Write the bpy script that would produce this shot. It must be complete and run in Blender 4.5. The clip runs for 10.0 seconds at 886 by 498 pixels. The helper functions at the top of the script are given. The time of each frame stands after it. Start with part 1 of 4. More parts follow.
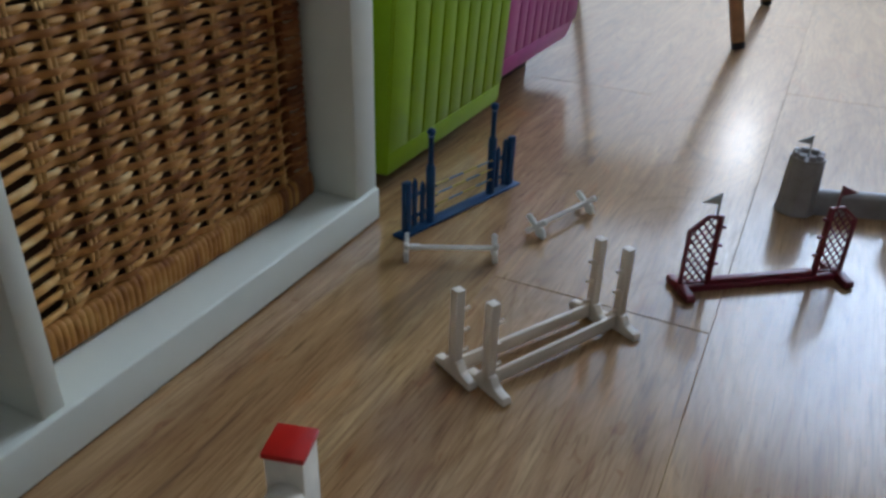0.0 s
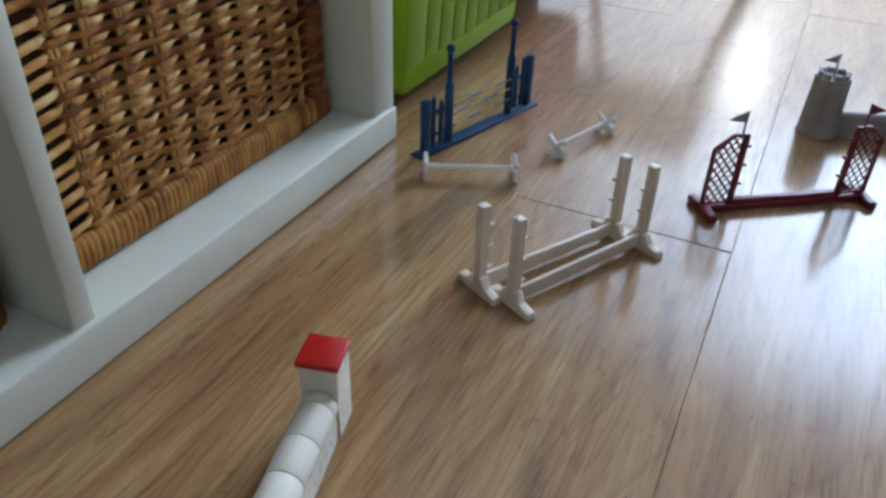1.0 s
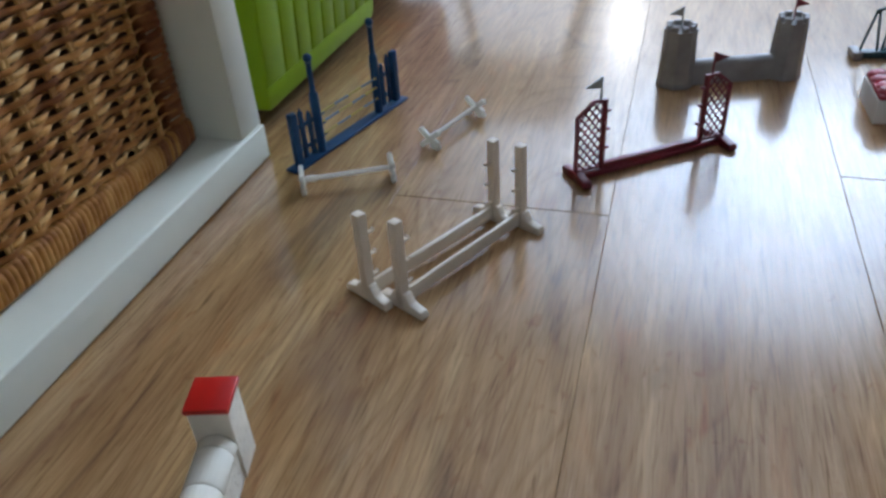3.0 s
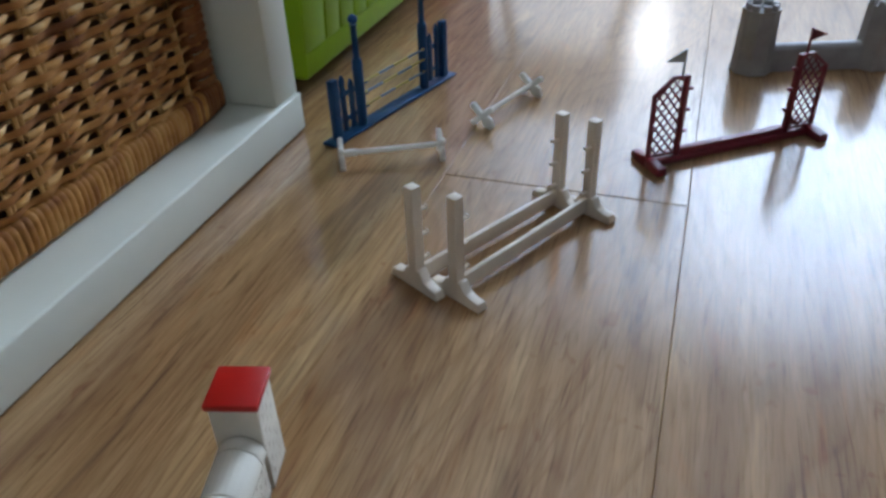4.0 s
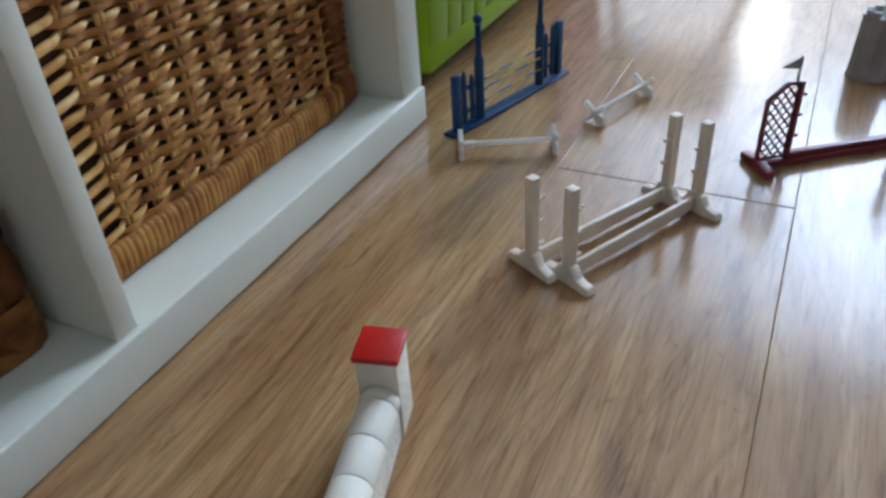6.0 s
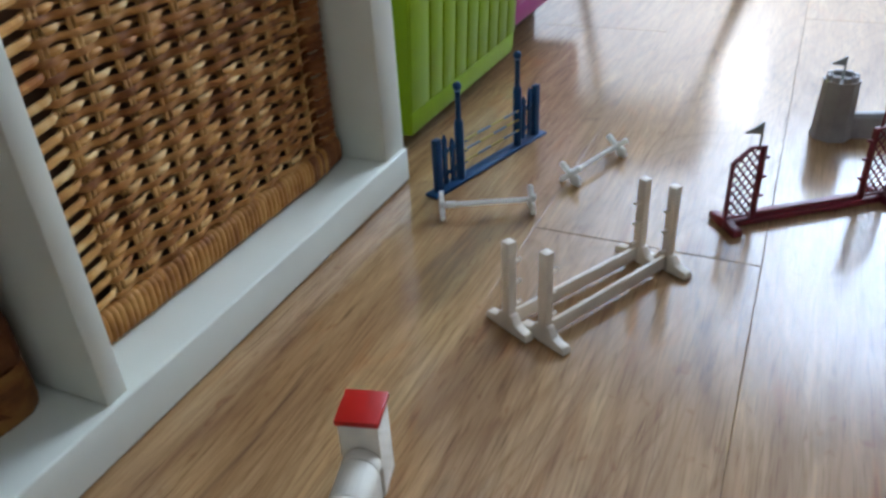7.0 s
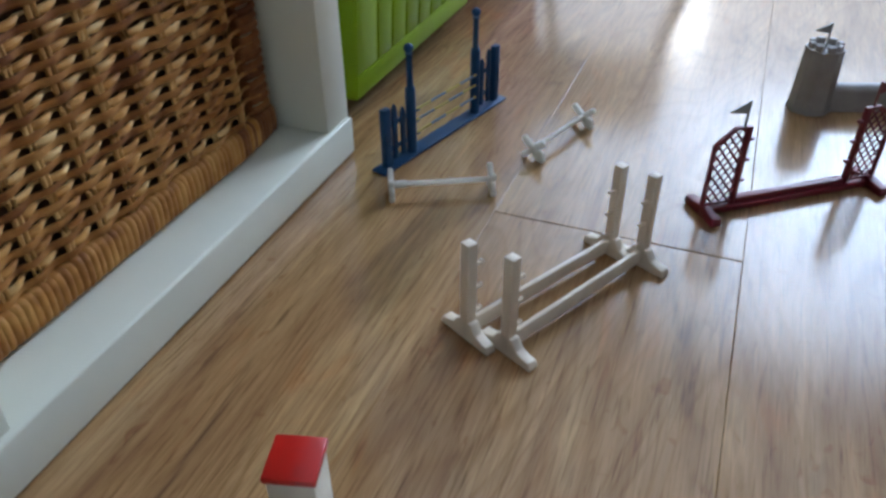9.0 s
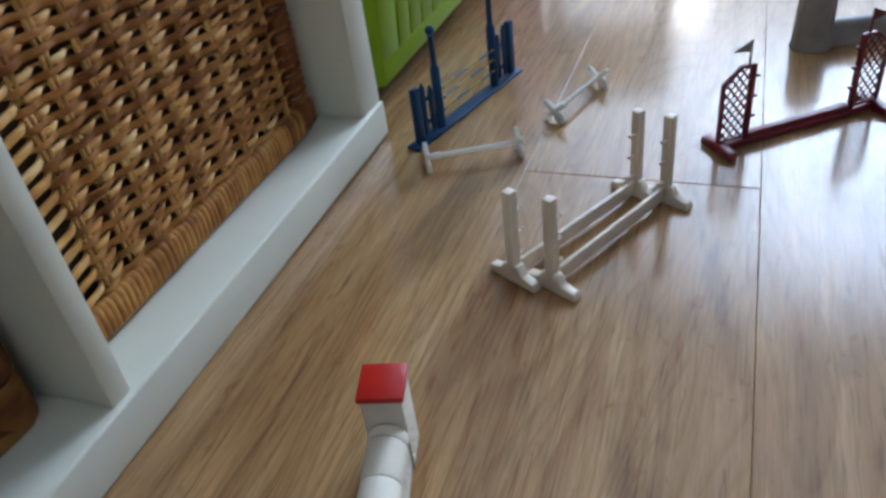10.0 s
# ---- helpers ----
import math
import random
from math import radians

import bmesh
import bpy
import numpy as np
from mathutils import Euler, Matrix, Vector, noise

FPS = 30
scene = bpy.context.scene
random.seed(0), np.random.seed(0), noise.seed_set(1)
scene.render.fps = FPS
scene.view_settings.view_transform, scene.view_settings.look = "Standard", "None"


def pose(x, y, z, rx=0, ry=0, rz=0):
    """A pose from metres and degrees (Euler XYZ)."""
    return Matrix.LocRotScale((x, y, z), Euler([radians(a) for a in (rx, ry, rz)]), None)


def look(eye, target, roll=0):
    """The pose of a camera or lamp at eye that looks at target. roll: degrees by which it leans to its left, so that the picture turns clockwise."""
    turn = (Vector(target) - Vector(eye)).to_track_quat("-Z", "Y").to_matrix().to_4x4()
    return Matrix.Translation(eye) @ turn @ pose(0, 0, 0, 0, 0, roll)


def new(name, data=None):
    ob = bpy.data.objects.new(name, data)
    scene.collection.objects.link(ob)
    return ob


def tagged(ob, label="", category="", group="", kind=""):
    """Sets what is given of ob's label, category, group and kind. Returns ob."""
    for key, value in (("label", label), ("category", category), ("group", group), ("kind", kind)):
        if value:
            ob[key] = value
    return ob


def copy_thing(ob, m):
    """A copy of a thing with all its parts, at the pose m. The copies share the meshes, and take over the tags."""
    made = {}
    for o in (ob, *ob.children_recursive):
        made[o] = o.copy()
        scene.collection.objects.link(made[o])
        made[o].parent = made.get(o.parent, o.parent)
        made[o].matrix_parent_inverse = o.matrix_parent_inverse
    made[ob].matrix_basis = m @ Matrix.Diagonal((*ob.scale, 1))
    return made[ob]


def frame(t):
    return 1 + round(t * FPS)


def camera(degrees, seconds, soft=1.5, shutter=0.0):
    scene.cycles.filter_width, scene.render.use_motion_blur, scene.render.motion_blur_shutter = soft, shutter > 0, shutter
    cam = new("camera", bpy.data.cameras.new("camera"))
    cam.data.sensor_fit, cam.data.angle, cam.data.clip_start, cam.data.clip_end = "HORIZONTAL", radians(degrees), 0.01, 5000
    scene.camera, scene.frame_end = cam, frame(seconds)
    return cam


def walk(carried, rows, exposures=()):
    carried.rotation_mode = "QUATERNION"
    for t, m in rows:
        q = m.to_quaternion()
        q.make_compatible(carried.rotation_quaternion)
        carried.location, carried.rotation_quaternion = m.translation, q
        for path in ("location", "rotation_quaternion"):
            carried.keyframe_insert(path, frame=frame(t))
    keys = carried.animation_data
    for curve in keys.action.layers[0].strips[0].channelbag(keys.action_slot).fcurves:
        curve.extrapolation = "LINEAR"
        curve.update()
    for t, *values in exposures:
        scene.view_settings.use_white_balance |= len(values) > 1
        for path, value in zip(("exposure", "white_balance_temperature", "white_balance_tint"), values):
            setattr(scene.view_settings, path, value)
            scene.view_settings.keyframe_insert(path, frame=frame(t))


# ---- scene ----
cam = camera(60.8, 10.0, soft=3.0)
PATH = [
    (0, (-0.005, 0.01, 0.349), (-0.759, 1.592, -0.615), 1.7),
    (0.2, (-0.006, 0.014, 0.339), (-0.733, 1.55, -0.715), 1.2),
    (0.3, (-0.015, 0.011, 0.338), (-0.632, 1.564, -0.761), 2.8),
    (0.5, (-0.02, 0.006, 0.337), (-0.665, 1.544, -0.766), 1.6),
    (0.7, (-0.018, 0.004, 0.335), (-0.7, 1.523, -0.771), 0.7),
    (1, (-0.019, 0.0, 0.337), (-0.729, 1.499, -0.781), 2.0),
    (1.2, (-0.018, -0.002, 0.339), (-0.707, 1.514, -0.769), 2.5),
    (1.5, (-0.014, 0.005, 0.339), (-0.661, 1.535, -0.775), 2.4),
    (1.7, (-0.01, 0.009, 0.345), (-0.662, 1.54, -0.764), 2.8),
    (2, (-0.005, 0.019, 0.342), (-0.606, 1.556, -0.788), 1.1),
    (2.2, (-0.002, 0.02, 0.344), (-0.599, 1.56, -0.783), -1.9),
    (2.5, (0.008, 0.013, 0.346), (-0.522, 1.566, -0.797), -3.3),
    (2.7, (0.01, 0.014, 0.346), (-0.493, 1.572, -0.804), -3.8),
    (3.8, (-0.03, 0.04, 0.316), (-0.61, 1.594, -0.803), -4.4),
    (4, (-0.039, 0.055, 0.296), (-0.591, 1.606, -0.841), -2.3),
    (4.2, (-0.047, 0.061, 0.29), (-0.548, 1.599, -0.884), -2.2),
    (4.5, (-0.05, 0.057, 0.293), (-0.586, 1.584, -0.881), -2.3),
    (4.8, (-0.054, 0.049, 0.306), (-0.697, 1.589, -0.797), -5.3),
    (5, (-0.055, 0.037, 0.319), (-0.782, 1.56, -0.756), -6.5),
    (5.2, (-0.052, 0.024, 0.316), (-0.754, 1.536, -0.789), -0.7),
    (6.3, (-0.038, 0.011, 0.321), (-0.811, 1.454, -0.829), -4.6),
    (6.5, (-0.033, 0.013, 0.331), (-0.79, 1.487, -0.788), -4.4),
    (6.8, (-0.024, 0.01, 0.338), (-0.777, 1.524, -0.731), -5.0),
    (7, (-0.032, 0.004, 0.339), (-0.787, 1.532, -0.708), -3.5),
    (7.3, (-0.026, 0.009, 0.342), (-0.748, 1.567, -0.684), -1.3),
    (7.5, (-0.027, 0.001, 0.346), (-0.766, 1.562, -0.664), -1.7),
    (7.8, (-0.013, -0.001, 0.347), (-0.736, 1.577, -0.648), -2.6),
    (8, (-0.006, -0.002, 0.355), (-0.751, 1.581, -0.614), -5.2),
    (8.1, (-0.005, -0.006, 0.351), (-0.793, 1.599, -0.545), -7.2),
    (8.2, (-0.007, 0.0, 0.351), (-0.804, 1.613, -0.523), -9.0),
    (8.3, (-0.013, 0.006, 0.345), (-0.768, 1.618, -0.567), -10.7),
    (8.4, (-0.019, 0.02, 0.336), (-0.7, 1.628, -0.64), -8.2),
    (8.5, (-0.03, 0.025, 0.327), (-0.62, 1.623, -0.72), -3.8),
    (8.8, (-0.059, 0.056, 0.324), (-0.623, 1.571, -0.853), -2.4),
    (9, (-0.067, 0.076, 0.331), (-0.664, 1.578, -0.847), -0.6),
    (9.2, (-0.068, 0.081, 0.329), (-0.689, 1.555, -0.871), -5.3),
    (9.3, (-0.062, 0.087, 0.331), (-0.711, 1.525, -0.899), -5.0),
    (9.5, (-0.064, 0.066, 0.325), (-0.596, 1.478, -0.987), -5.4),
    (9.7, (-0.058, 0.044, 0.336), (-0.64, 1.512, -0.891), -7.4),
    (10, (-0.059, 0.017, 0.338), (-0.719, 1.491, -0.841), -8.2),
]
STOPS = [(0.0, -0.83), (0.2, -0.68), (0.5, -0.46), (1.0, -0.29), (1.5, -0.23), (2.0, -0.30), (2.5, -0.31), (4.0, -0.43), (4.5, -0.42), (5.0, -0.34), (6.5, -0.12),
         (8.0, -0.10), (8.5, -0.19), (9.0, -0.29), (9.5, -0.24), (10.0, -0.24)]
walk(cam, [(t, look(eye, target, roll)) for t, eye, target, roll in PATH], STOPS)

# ---- world, window light ----
world = bpy.data.worlds.new("sky")
scene.world = world
world.use_nodes = True
wn = world.node_tree.nodes
sky = wn.new("ShaderNodeTexSky")
sky.sky_type, sky.sun_disc = "NISHITA", False
sky.sun_elevation, sky.sun_rotation = radians(19.0), radians(-3.2)
world.node_tree.links.new(sky.outputs[0], wn["Background"].inputs[0])
wn["Background"].inputs[1].default_value = 0.05

ROOM = (-0.775, 3.3, -3.0, 3.15, 2.65)        # x0, x1, y0, y1, height
BAY = (-1.40, 1.46)                           # unseen bay past the tubs, added so the window can reach further left: x, y
WIN = (-1.25, 1.22, 0.06, 2.52)               # window in the far wall: x0, x1, z0, z1
FLOOR_JOINT = 0.0009


def area_lamp(name, place, aim, size, size_y, energy, colour):
    data = bpy.data.lights.new(name, "AREA")
    data.shape, data.size, data.size_y, data.energy, data.color = "RECTANGLE", size, size_y, energy, colour
    ob = new(name, data)
    ob.matrix_world = look(place, aim)
    return ob


wx, wz = (WIN[0] + WIN[1]) / 2, (WIN[2] + WIN[3]) / 2
DAY = (0.578, 0.760, 1.048)
# daylight in the window's opening, graded by hand to shape the floor glare: strongest high on the right, weak low down,
# fading at the top
daylight = area_lamp("window_daylight", (wx, ROOM[3] + 0.20, wz), (wx, 0.0, wz), WIN[1] - WIN[0], WIN[3] - WIN[2], 200.0, DAY)
daylight.data.use_nodes = True
daylight.data.spread = radians(108)        # narrowed to dim the floor close to the window; no overhang is built
dn, dl = daylight.data.node_tree.nodes, daylight.data.node_tree.links
place = dn.new("ShaderNodeSeparateXYZ")
dl.new(dn.new("ShaderNodeNewGeometry").outputs["Position"], place.inputs[0])


def fade(axis, a, b, low, high):
    """A value that goes smoothly from low at a to high at b along an axis; low and high are numbers or sockets."""
    n = dn.new("ShaderNodeMapRange")
    n.interpolation_type = "SMOOTHSTEP"
    n.inputs["From Min"].default_value, n.inputs["From Max"].default_value = a, b
    dl.new(place.outputs[axis], n.inputs["Value"])
    for key, value in (("To Min", low), ("To Max", high)):
        if isinstance(value, float):
            n.inputs[key].default_value = value
        else:
            dl.new(value, n.inputs[key])
    return n.outputs["Result"]


# made-up strengths for the middle, bottom, upper part and top edge of the opening
mid_glow = fade("X", -0.34, 0.51, 0.085, 0.048)
low_glow = fade("X", -0.34, 0.51, 0.045, 0.024)
upper = fade("X", -1.05, -0.50, 0.10, fade("X", -0.54, 0.56, 0.29, 0.85))
top_glow = fade("X", -0.54, 0.56, 0.12, 0.36)
dl.new(fade("Z", 2.05, 2.50, fade("Z", 0.84, 1.36, fade("Z", 0.25, 0.78, low_glow, mid_glow), upper), top_glow), dn["Emission"].inputs["Strength"])
sun_data = bpy.data.lights.new("hazy_sun", "SUN")
sun_data.energy, sun_data.angle, sun_data.color = 0.018, radians(2.6), (0.93, 0.96, 1.0)
sun = new("hazy_sun", sun_data)
sun_way = Vector((math.sin(radians(-3.2)) * math.cos(radians(19)), math.cos(radians(-3.2)) * math.cos(radians(19)), math.sin(radians(19))))
sun.matrix_world = look(sun_way * 10, (0, 0, 0))


# ---- materials ----
def shader(name):
    m = bpy.data.materials.new(name)
    m.use_nodes = True
    return m, m.node_tree.nodes, m.node_tree.links, m.node_tree.nodes["Principled BSDF"]


def node(nt, kind, **values):
    n = nt.new(kind)
    for key, value in values.items():
        n.inputs[key].default_value = value
    return n


def ramp(nt, links, source, stops):
    r = nt.new("ShaderNodeValToRGB")
    while len(r.color_ramp.elements) < len(stops):
        r.color_ramp.elements.new(0.5)
    for e, (at, c) in zip(r.color_ramp.elements, stops):
        e.position, e.color = at, (*c, 1)
    links.new(source, r.inputs[0])
    return r


def plastic(name, colour, rough=0.45, wear=0.12, grain=900.0, bump=0.08, coat=0.0):
    """Moulded plastic or paint: faint blotches, fine grain and scuffs."""
    m, nt, ln, b = shader(name)
    geo = nt.new("ShaderNodeNewGeometry")
    big = node(nt, "ShaderNodeTexNoise", Scale=45.0, Detail=4.0)
    fine = node(nt, "ShaderNodeTexNoise", Scale=grain, Detail=2.0)
    ln.new(geo.outputs["Position"], big.inputs["Vector"])
    ln.new(geo.outputs["Position"], fine.inputs["Vector"])
    lo = tuple(c * (1 - wear) for c in colour)
    hi = tuple(min(1, c * (1 + wear)) for c in colour)
    col = ramp(nt, ln, big.outputs["Fac"], [(0.3, lo), (0.7, hi)])
    ln.new(col.outputs[0], b.inputs["Base Color"])
    rr = node(nt, "ShaderNodeMapRange")
    rr.inputs["To Min"].default_value, rr.inputs["To Max"].default_value = rough * (1 - wear), min(1, rough * (1 + wear))
    ln.new(big.outputs["Fac"], rr.inputs[0])
    ln.new(rr.outputs[0], b.inputs["Roughness"])
    bp = node(nt, "ShaderNodeBump", Strength=bump, Distance=0.0004)
    ln.new(fine.outputs["Fac"], bp.inputs["Height"])
    ln.new(bp.outputs[0], b.inputs["Normal"])
    b.inputs["Coat Weight"].default_value = coat
    return m


def wood_floor(name):
    """Oak laminate: long grain along y, dark smoky streaks, each board a little different."""
    m, nt, ln, b = shader(name)
    geo, info = nt.new("ShaderNodeNewGeometry"), nt.new("ShaderNodeObjectInfo")
    off = nt.new("ShaderNodeVectorMath")
    off.operation = "MULTIPLY_ADD"
    ln.new(info.outputs["Random"], off.inputs[0])
    off.inputs[1].default_value = (7.0, 31.0, 3.0)
    ln.new(geo.outputs["Position"], off.inputs[2])

    def grain(sx, sy, scale, detail, dist, rough=0.6):
        mp = nt.new("ShaderNodeMapping")
        mp.inputs["Scale"].default_value = (sx, sy, 1.0)
        ln.new(off.outputs[0], mp.inputs["Vector"])
        n = node(nt, "ShaderNodeTexNoise", Scale=scale, Detail=detail, Roughness=rough, Distortion=dist)
        ln.new(mp.outputs[0], n.inputs["Vector"])
        return n

    fine = grain(640.0, 34.0, 1.0, 3.0, 0.8, 0.6)
    stroke = grain(400.0, 15.0, 1.0, 2.0, 1.2, 0.55)
    pale = grain(215.0, 13.0, 1.0, 4.0, 1.0, 0.6)
    broad = grain(24.0, 2.6, 1.0, 4.0, 1.6, 0.6)
    smoke = grain(13.0, 4.0, 1.0, 3.0, 2.2)
    fleck = grain(105.0, 52.0, 1.0, 1.0, 1.2)
    flame = grain(7.5, 0.9, 1.0, 2.0, 0.9, 0.5)
    rings = nt.new("ShaderNodeMath")
    rings.operation = "MULTIPLY"
    ln.new(flame.outputs["Fac"], rings.inputs[0])
    rings.inputs[1].default_value = 26.0
    ring = nt.new("ShaderNodeMath")
    ring.operation = "FRACT"
    ln.new(rings.outputs[0], ring.inputs[0])
    base = ramp(nt, ln, broad.outputs["Fac"], [(0.28, (0.285, 0.150, 0.064)), (0.44, (0.372, 0.207, 0.089)), (0.60, (0.446, 0.264, 0.118)), (0.74, (0.525, 0.342, 0.164))])

    def times(colour, source, stops, amount):
        mul = nt.new("ShaderNodeMixRGB")
        mul.blend_type = "MULTIPLY"
        mul.inputs[0].default_value = amount
        ln.new(colour, mul.inputs[1])
        ln.new(ramp(nt, ln, source, stops).outputs[0], mul.inputs[2])
        return mul.outputs[0]

    one = (1.0, 1.0, 1.0)
    c = times(base.outputs[0], fine.outputs["Fac"], [(0.30, (0.76, 0.71, 0.67)), (0.50, one), (0.75, (1.12, 1.11, 1.10))], 0.68)
    c = times(c, pale.outputs["Fac"], [(0.30, (0.80, 0.77, 0.74)), (0.50, one), (0.72, (1.26, 1.27, 1.27))], 0.75)
    c = times(c, stroke.outputs["Fac"], [(0.28, (0.50, 0.44, 0.40)), (0.45, one)], 0.85)
    c = times(c, smoke.outputs["Fac"], [(0.26, (0.62, 0.63, 0.66)), (0.42, one), (0.58, one), (0.74, (1.10, 0.88, 0.75))], 0.95)
    c = times(c, ring.outputs[0], [(0.0, (0.74, 0.66, 0.60)), (0.30, one), (0.86, (1.06, 1.05, 1.03)), (1.0, (0.74, 0.66, 0.60))], 0.55)
    c = times(c, fleck.outputs["Fac"], [(0.22, (0.58, 0.34, 0.24)), (0.33, one)], 0.42)
    ln.new(c, b.inputs["Base Color"])
    rr = node(nt, "ShaderNodeMapRange")
    rr.inputs["To Min"].default_value, rr.inputs["To Max"].default_value = 0.30, 0.41
    ln.new(fine.outputs["Fac"], rr.inputs[0])
    ln.new(rr.outputs[0], b.inputs["Roughness"])
    bp = node(nt, "ShaderNodeBump", Strength=0.12, Distance=0.0008)
    ln.new(fine.outputs["Fac"], bp.inputs["Height"])
    ln.new(bp.outputs[0], b.inputs["Normal"])
    b.inputs["Specular IOR Level"].default_value = 0.06
    b.inputs["Coat Weight"].default_value, b.inputs["Coat Roughness"].default_value = 1.0, 0.138
    return m


def rattan(name, dark, mid_c, light, along):
    """Peeled cane: each strand its own tone, with stains and fibre lines along it."""
    m, nt, ln, b = shader(name)
    geo, info = nt.new("ShaderNodeNewGeometry"), nt.new("ShaderNodeObjectInfo")
    blotch = node(nt, "ShaderNodeTexNoise", Scale=38.0, Detail=4.0, Distortion=0.6)
    ln.new(geo.outputs["Position"], blotch.inputs["Vector"])
    mp = nt.new("ShaderNodeMapping")
    mp.inputs["Scale"].default_value = along
    ln.new(geo.outputs["Position"], mp.inputs["Vector"])
    fibre = node(nt, "ShaderNodeTexNoise", Scale=1.0, Detail=3.0)
    ln.new(mp.outputs[0], fibre.inputs["Vector"])
    mix = nt.new("ShaderNodeMath")
    mix.operation = "MULTIPLY_ADD"
    ln.new(info.outputs["Random"], mix.inputs[0])
    mix.inputs[1].default_value = 0.22
    ln.new(blotch.outputs["Fac"], mix.inputs[2])
    sub = nt.new("ShaderNodeMath")
    sub.operation = "MULTIPLY_ADD"
    ln.new(fibre.outputs["Fac"], sub.inputs[0])
    sub.inputs[1].default_value = 0.25
    ln.new(mix.outputs[0], sub.inputs[2])
    col = ramp(nt, ln, sub.outputs[0], [(0.50, dark), (0.74, mid_c), (1.0, light)])
    ln.new(col.outputs[0], b.inputs["Base Color"])
    b.inputs["Roughness"].default_value, b.inputs["Specular IOR Level"].default_value = 0.58, 0.28
    bp = node(nt, "ShaderNodeBump", Strength=0.25, Distance=0.0006)
    ln.new(fibre.outputs["Fac"], bp.inputs["Height"])
    ln.new(bp.outputs[0], b.inputs["Normal"])
    return m


def striped(name, one, two, width):
    """A thin pole in two alternating painted colours along its own length."""
    m, nt, ln, b = shader(name)
    tc, sep = nt.new("ShaderNodeTexCoord"), nt.new("ShaderNodeSeparateXYZ")
    ln.new(tc.outputs["Object"], sep.inputs[0])
    div = nt.new("ShaderNodeMath")
    div.operation = "DIVIDE"
    ln.new(sep.outputs["X"], div.inputs[0])
    div.inputs[1].default_value = width * 2
    fr = nt.new("ShaderNodeMath")
    fr.operation = "FRACT"
    ln.new(div.outputs[0], fr.inputs[0])
    r = ramp(nt, ln, fr.outputs[0], [(0.0, one), (0.5, two)])
    r.color_ramp.interpolation = "CONSTANT"
    ln.new(r.outputs[0], b.inputs["Base Color"])
    b.inputs["Roughness"].default_value = 0.5
    return m


def spotted(name, ground, blot, tint):
    """Woven cloth printed with dark blots and washed tint patches."""
    m, nt, ln, b = shader(name)
    geo = nt.new("ShaderNodeNewGeometry")
    spots = node(nt, "ShaderNodeTexVoronoi", Scale=85.0)
    wash = node(nt, "ShaderNodeTexNoise", Scale=42.0, Detail=2.0, Distortion=0.8)
    weave = node(nt, "ShaderNodeTexNoise", Scale=1500.0)
    for t in (spots, wash, weave):
        ln.new(geo.outputs["Position"], t.inputs["Vector"])
    col = ramp(nt, ln, wash.outputs["Fac"], [(0.46, ground), (0.54, tint)])
    dark = ramp(nt, ln, spots.outputs["Distance"], [(0.30, (1.0, 1.0, 1.0)), (0.36, (0.0, 0.0, 0.0))])
    mix = nt.new("ShaderNodeMixRGB")
    ln.new(dark.outputs[0], mix.inputs[0])
    ln.new(col.outputs[0], mix.inputs[1])
    mix.inputs[2].default_value = (*blot, 1)
    ln.new(mix.outputs[0], b.inputs["Base Color"])
    b.inputs["Roughness"].default_value = 0.95
    bp = node(nt, "ShaderNodeBump", Strength=0.3, Distance=0.0004)
    ln.new(weave.outputs["Fac"], bp.inputs["Height"])
    ln.new(bp.outputs[0], b.inputs["Normal"])
    return m


WHITE_LACQUER = plastic("white_lacquer", (0.735, 0.727, 0.598), 0.46, 0.012, 700, 0.02)
CREAM = plastic("cream_plastic", (0.79, 0.675, 0.535), 0.48, 0.06, 900, 0.10)
WHITE_TOY = plastic("white_plastic", (0.86, 0.84, 0.79), 0.45, 0.05)
# thin milky plastic lets some of the light through
thin = WHITE_TOY.node_tree
through_light = node(thin.nodes, "ShaderNodeBsdfTranslucent", Color=(0.92, 0.90, 0.84, 1.0))
blend = node(thin.nodes, "ShaderNodeMixShader", Fac=0.50)
thin.links.new(thin.nodes["Principled BSDF"].outputs[0], blend.inputs[1])
thin.links.new(through_light.outputs[0], blend.inputs[2])
thin.links.new(blend.outputs[0], thin.nodes["Material Output"].inputs["Surface"])
BLUE = plastic("blue_plastic", (0.008, 0.058, 0.155), 0.48, 0.15)
BLUE.node_tree.nodes["Principled BSDF"].inputs["Specular IOR Level"].default_value = 0.3
MAROON = plastic("maroon_plastic", (0.185, 0.016, 0.026), 0.36, 0.15)
GREY = plastic("grey_plastic", (0.30, 0.272, 0.258), 0.5, 0.2, 420, 0.5)
FLAG_GREY = plastic("flag_grey", (0.32, 0.34, 0.32), 0.5, 0.1)
TEAL = plastic("teal_plastic", (0.015, 0.065, 0.070), 0.40, 0.15)
RED_CAP = plastic("red_plastic", (0.50, 0.012, 0.007), 0.30, 0.10)
RED_DARK = plastic("dark_red_plastic", (0.40, 0.022, 0.038), 0.5, 0.3, 300, 0.5)
GREEN_BIN = plastic("lime_plastic", (0.255, 0.400, 0.006), 0.45, 0.05, 600, 0.05)
PINK_BIN = plastic("pink_plastic", (0.56, 0.10, 0.30), 0.40, 0.06, 600, 0.05)
for moulded in (GREEN_BIN, PINK_BIN):
    moulded.node_tree.nodes["Principled BSDF"].inputs["Specular IOR Level"].default_value = 0.22
DARK_BASE = plastic("dark_base", (0.045, 0.028, 0.020), 0.85, 0.2)
LEG_WOOD = plastic("leg_wood", (0.40, 0.205, 0.085), 0.35, 0.25, 400, 0.15)
RUBBER = plastic("black_rubber", (0.02, 0.018, 0.017), 0.7, 0.1)
